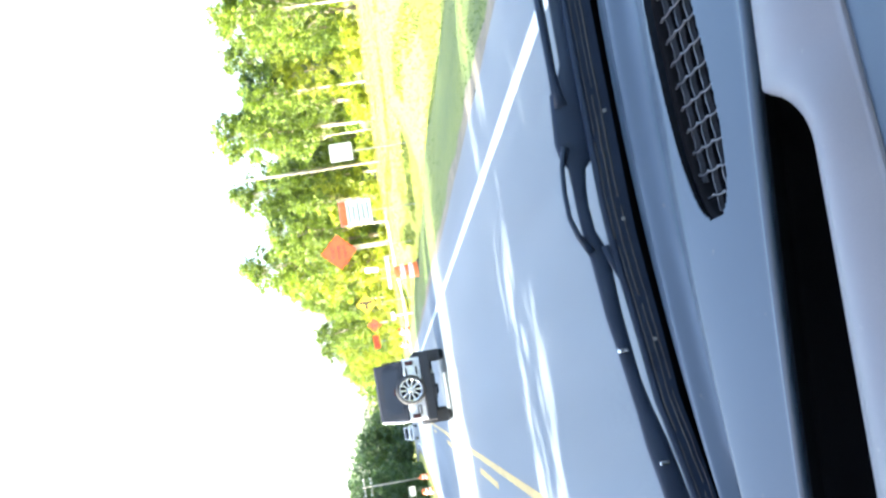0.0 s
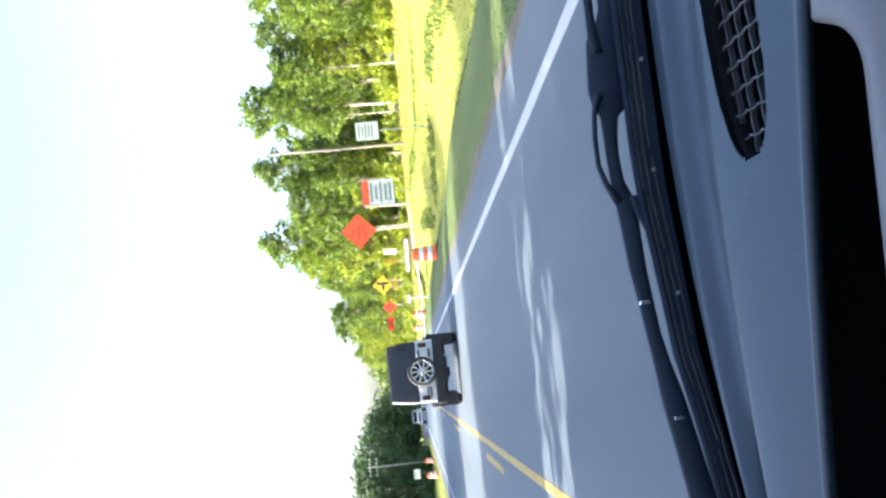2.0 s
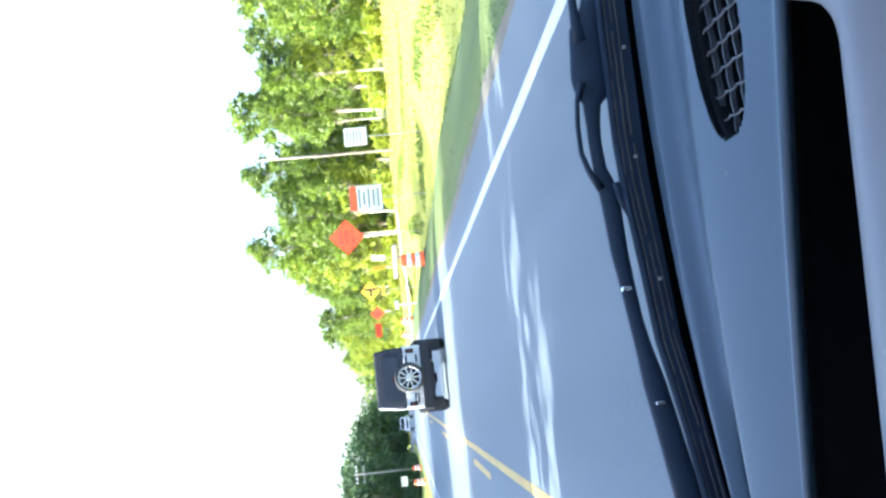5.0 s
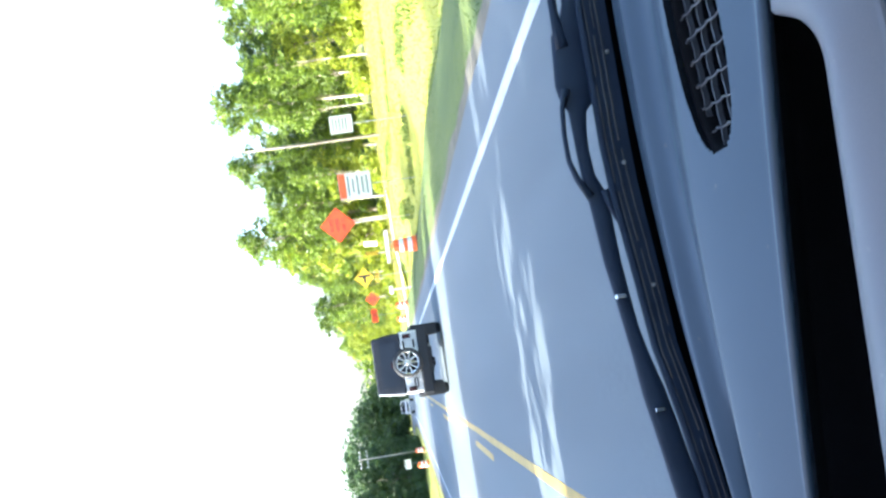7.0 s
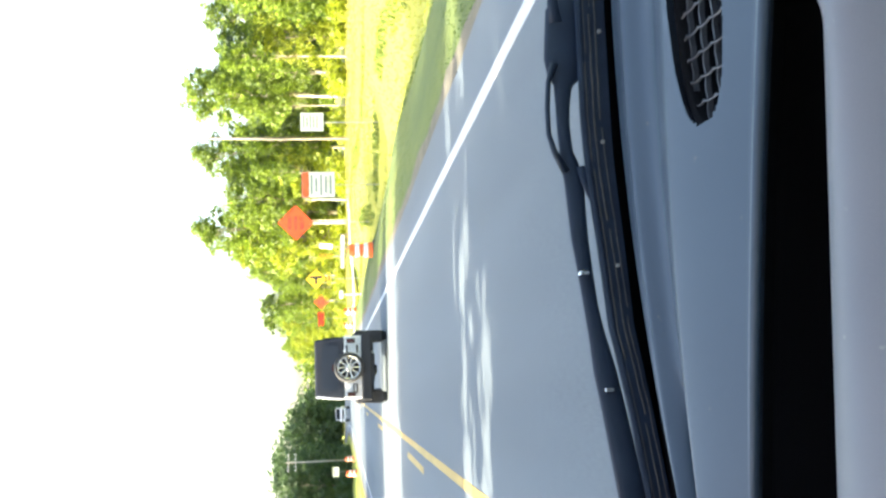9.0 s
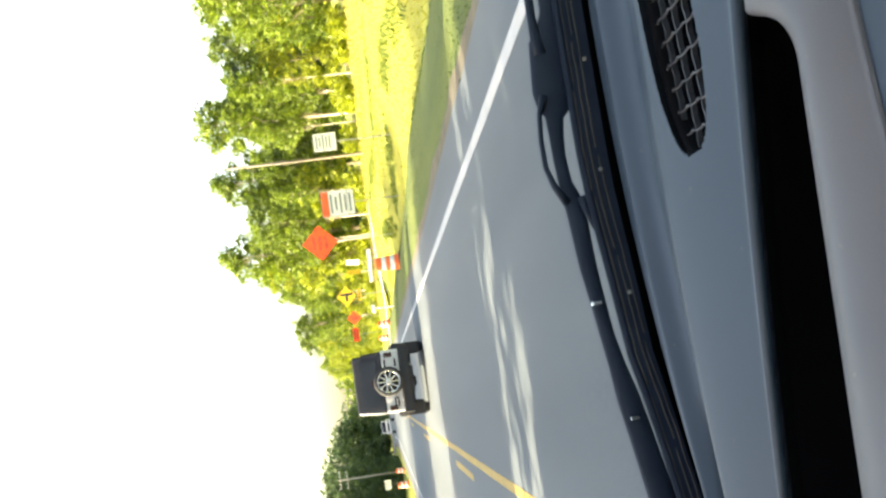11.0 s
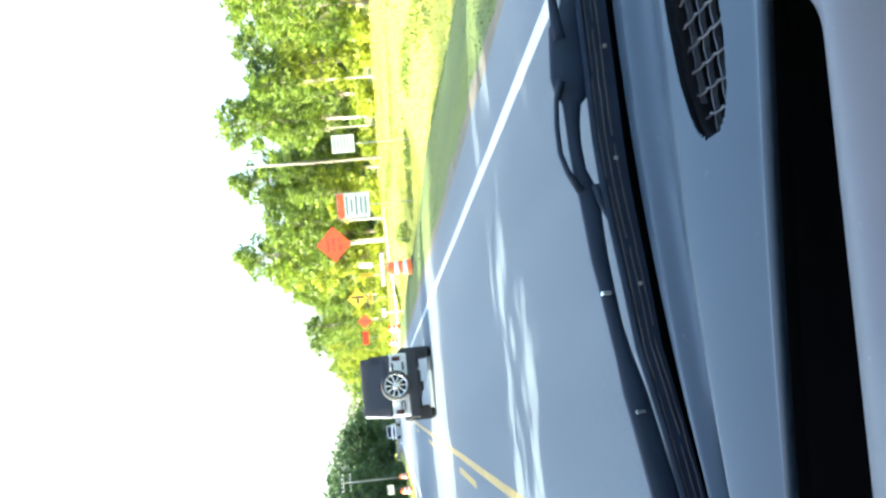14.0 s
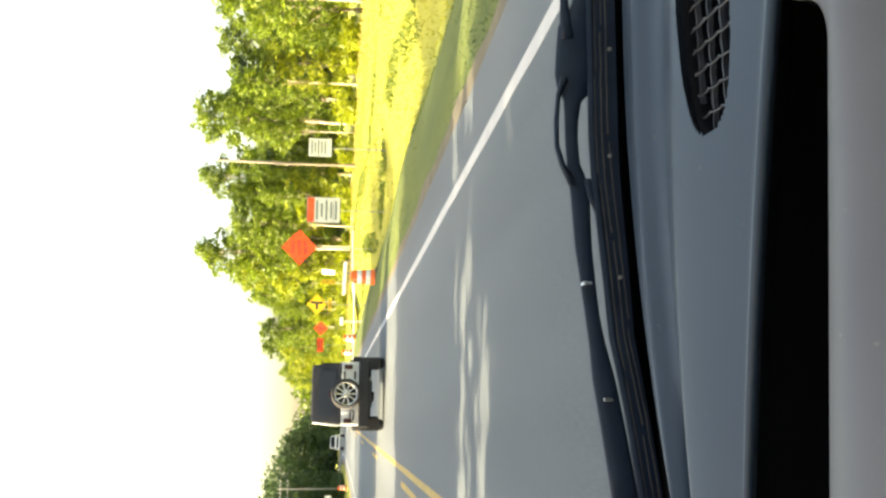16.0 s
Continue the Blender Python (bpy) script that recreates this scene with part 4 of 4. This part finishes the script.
def guard_rail(x, y0, y1):
    root = thing("guard_rail", pose(x, y0, 0, 0, 0, 0), "pale steel guard rail on short posts before the wood", "guard rail")
    n = int((y1 - y0) / 2.0)
    for k in range(n + 1):
        part("rail_post", box((0.10, 0.12, 1.0), (0.06, 2.0 * k, ground_z(x, y0 + 2.0 * k) + 0.35), 0.008), WOOD, root)
    wave = ((0.0, 0.44), (-0.03, 0.48), (-0.03, 0.54), (0.0, 0.58), (0.0, 0.60), (-0.03, 0.64), (-0.03, 0.70), (0.0, 0.74))
    verts, faces = [], []
    for k in range(n + 1):
        g = ground_z(x, y0 + 2.0 * k)
        verts += [(a, 2.0 * k, g + b) for a, b in wave] + [(a + 0.004, 2.0 * k, g + b) for a, b in wave[::-1]]
    m = 2 * len(wave)
    for k in range(n):
        faces += [(k * m + j, k * m + (j + 1) % m, (k + 1) * m + (j + 1) % m, (k + 1) * m + j) for j in range(m)]
    faces += [tuple(range(m)), tuple(range(n * m + m - 1, n * m - 1, -1))]
    mesh_part("rail_beam", verts, faces, STEEL, root, "ribbed galvanised beam")


guard_rail(12.2, 70.0, 90.0)
board_sign(-8.2, 84.0, 0.9, 0.6, 1.7, False, 2, "small white notice board beside dark trees")


def oncoming_car(x, y):
    root = thing("pickup_truck", pose(x, y, 0, 0, 0, 0), "light silver pickup truck waiting in the opposite lane", "car")
    part("body", box((1.78, 4.9, 0.62), (0, 2.45, 0.78), 0.12), SILVER, root)
    part("cab", box((1.56, 1.9, 0.66), (0, 2.35, 1.36), 0.16), SILVER, root)
    part("windscreen", plate(rounded(1.34, 0.46, 0.08), 0.02, None, Matrix.Translation((0, 1.385, 1.40))), TINT, root)
    part("grille", box((1.05, 0.06, 0.22), (0, -0.01, 0.84), 0.02), BLACK, root)
    part("bumper", box((1.76, 0.16, 0.20), (0, -0.04, 0.50), 0.05), CHROME, root)
    for s in (-1, 1):
        part("headlight", box((0.28, 0.06, 0.17), (s * 0.70, -0.005, 0.86), 0.03), CHROME, root)
        part("door_mirror", box((0.20, 0.10, 0.16), (s * 0.98, 1.5, 1.22), 0.03), BLACK, root)
        for yy in (0.85, 3.95):
            wheel("tyre", root, Matrix.Translation((s * 0.78, yy, 0.36)) @ Matrix.Rotation(radians(90 if s > 0 else -90), 4, "Z"), 0.36, 0.23, 0.20)


oncoming_car(bend(108) - 3.3, 108.0)


def power_pole(x, y, h, arms, label, wood=WOOD):
    root = thing("power_pole", pose(x, y, ground_z(x, y), 0, 0, 8), label, "utility pole", "power poles")
    part("pole", rod([(0, 0, -0.5), (0, 0, h * 0.5), (0.03, 0, h)], [0.26, 0.21, 0.15], steps=10), wood, root)
    for k in range(arms):
        arm = part("crossarm", box((2.3, 0.10, 0.12), (0, -0.12, h - 0.35 - 0.9 * k), 0.01), wood, root)
        for s in (-1.0, -0.45, 0.45, 1.0):
            part("insulator", lathe([(0.05, 0), (0.07, 0.05), (0.04, 0.14)], 10, "Z", (s, -0.12, h - 0.29 - 0.9 * k)), SIGN_WHITE, arm)


power_pole(17.0, 58.0, 9.5, 0, "bare weathered wooden pole standing in the wood's edge")
power_pole(-9.5, 112.0, 8.5, 2, "wooden power pole with crossarms before dark trees", PALE_BARK)
power_pole(-12.5, 150.0, 8.5, 1, "wooden power pole with crossarms before dark trees", PALE_BARK)
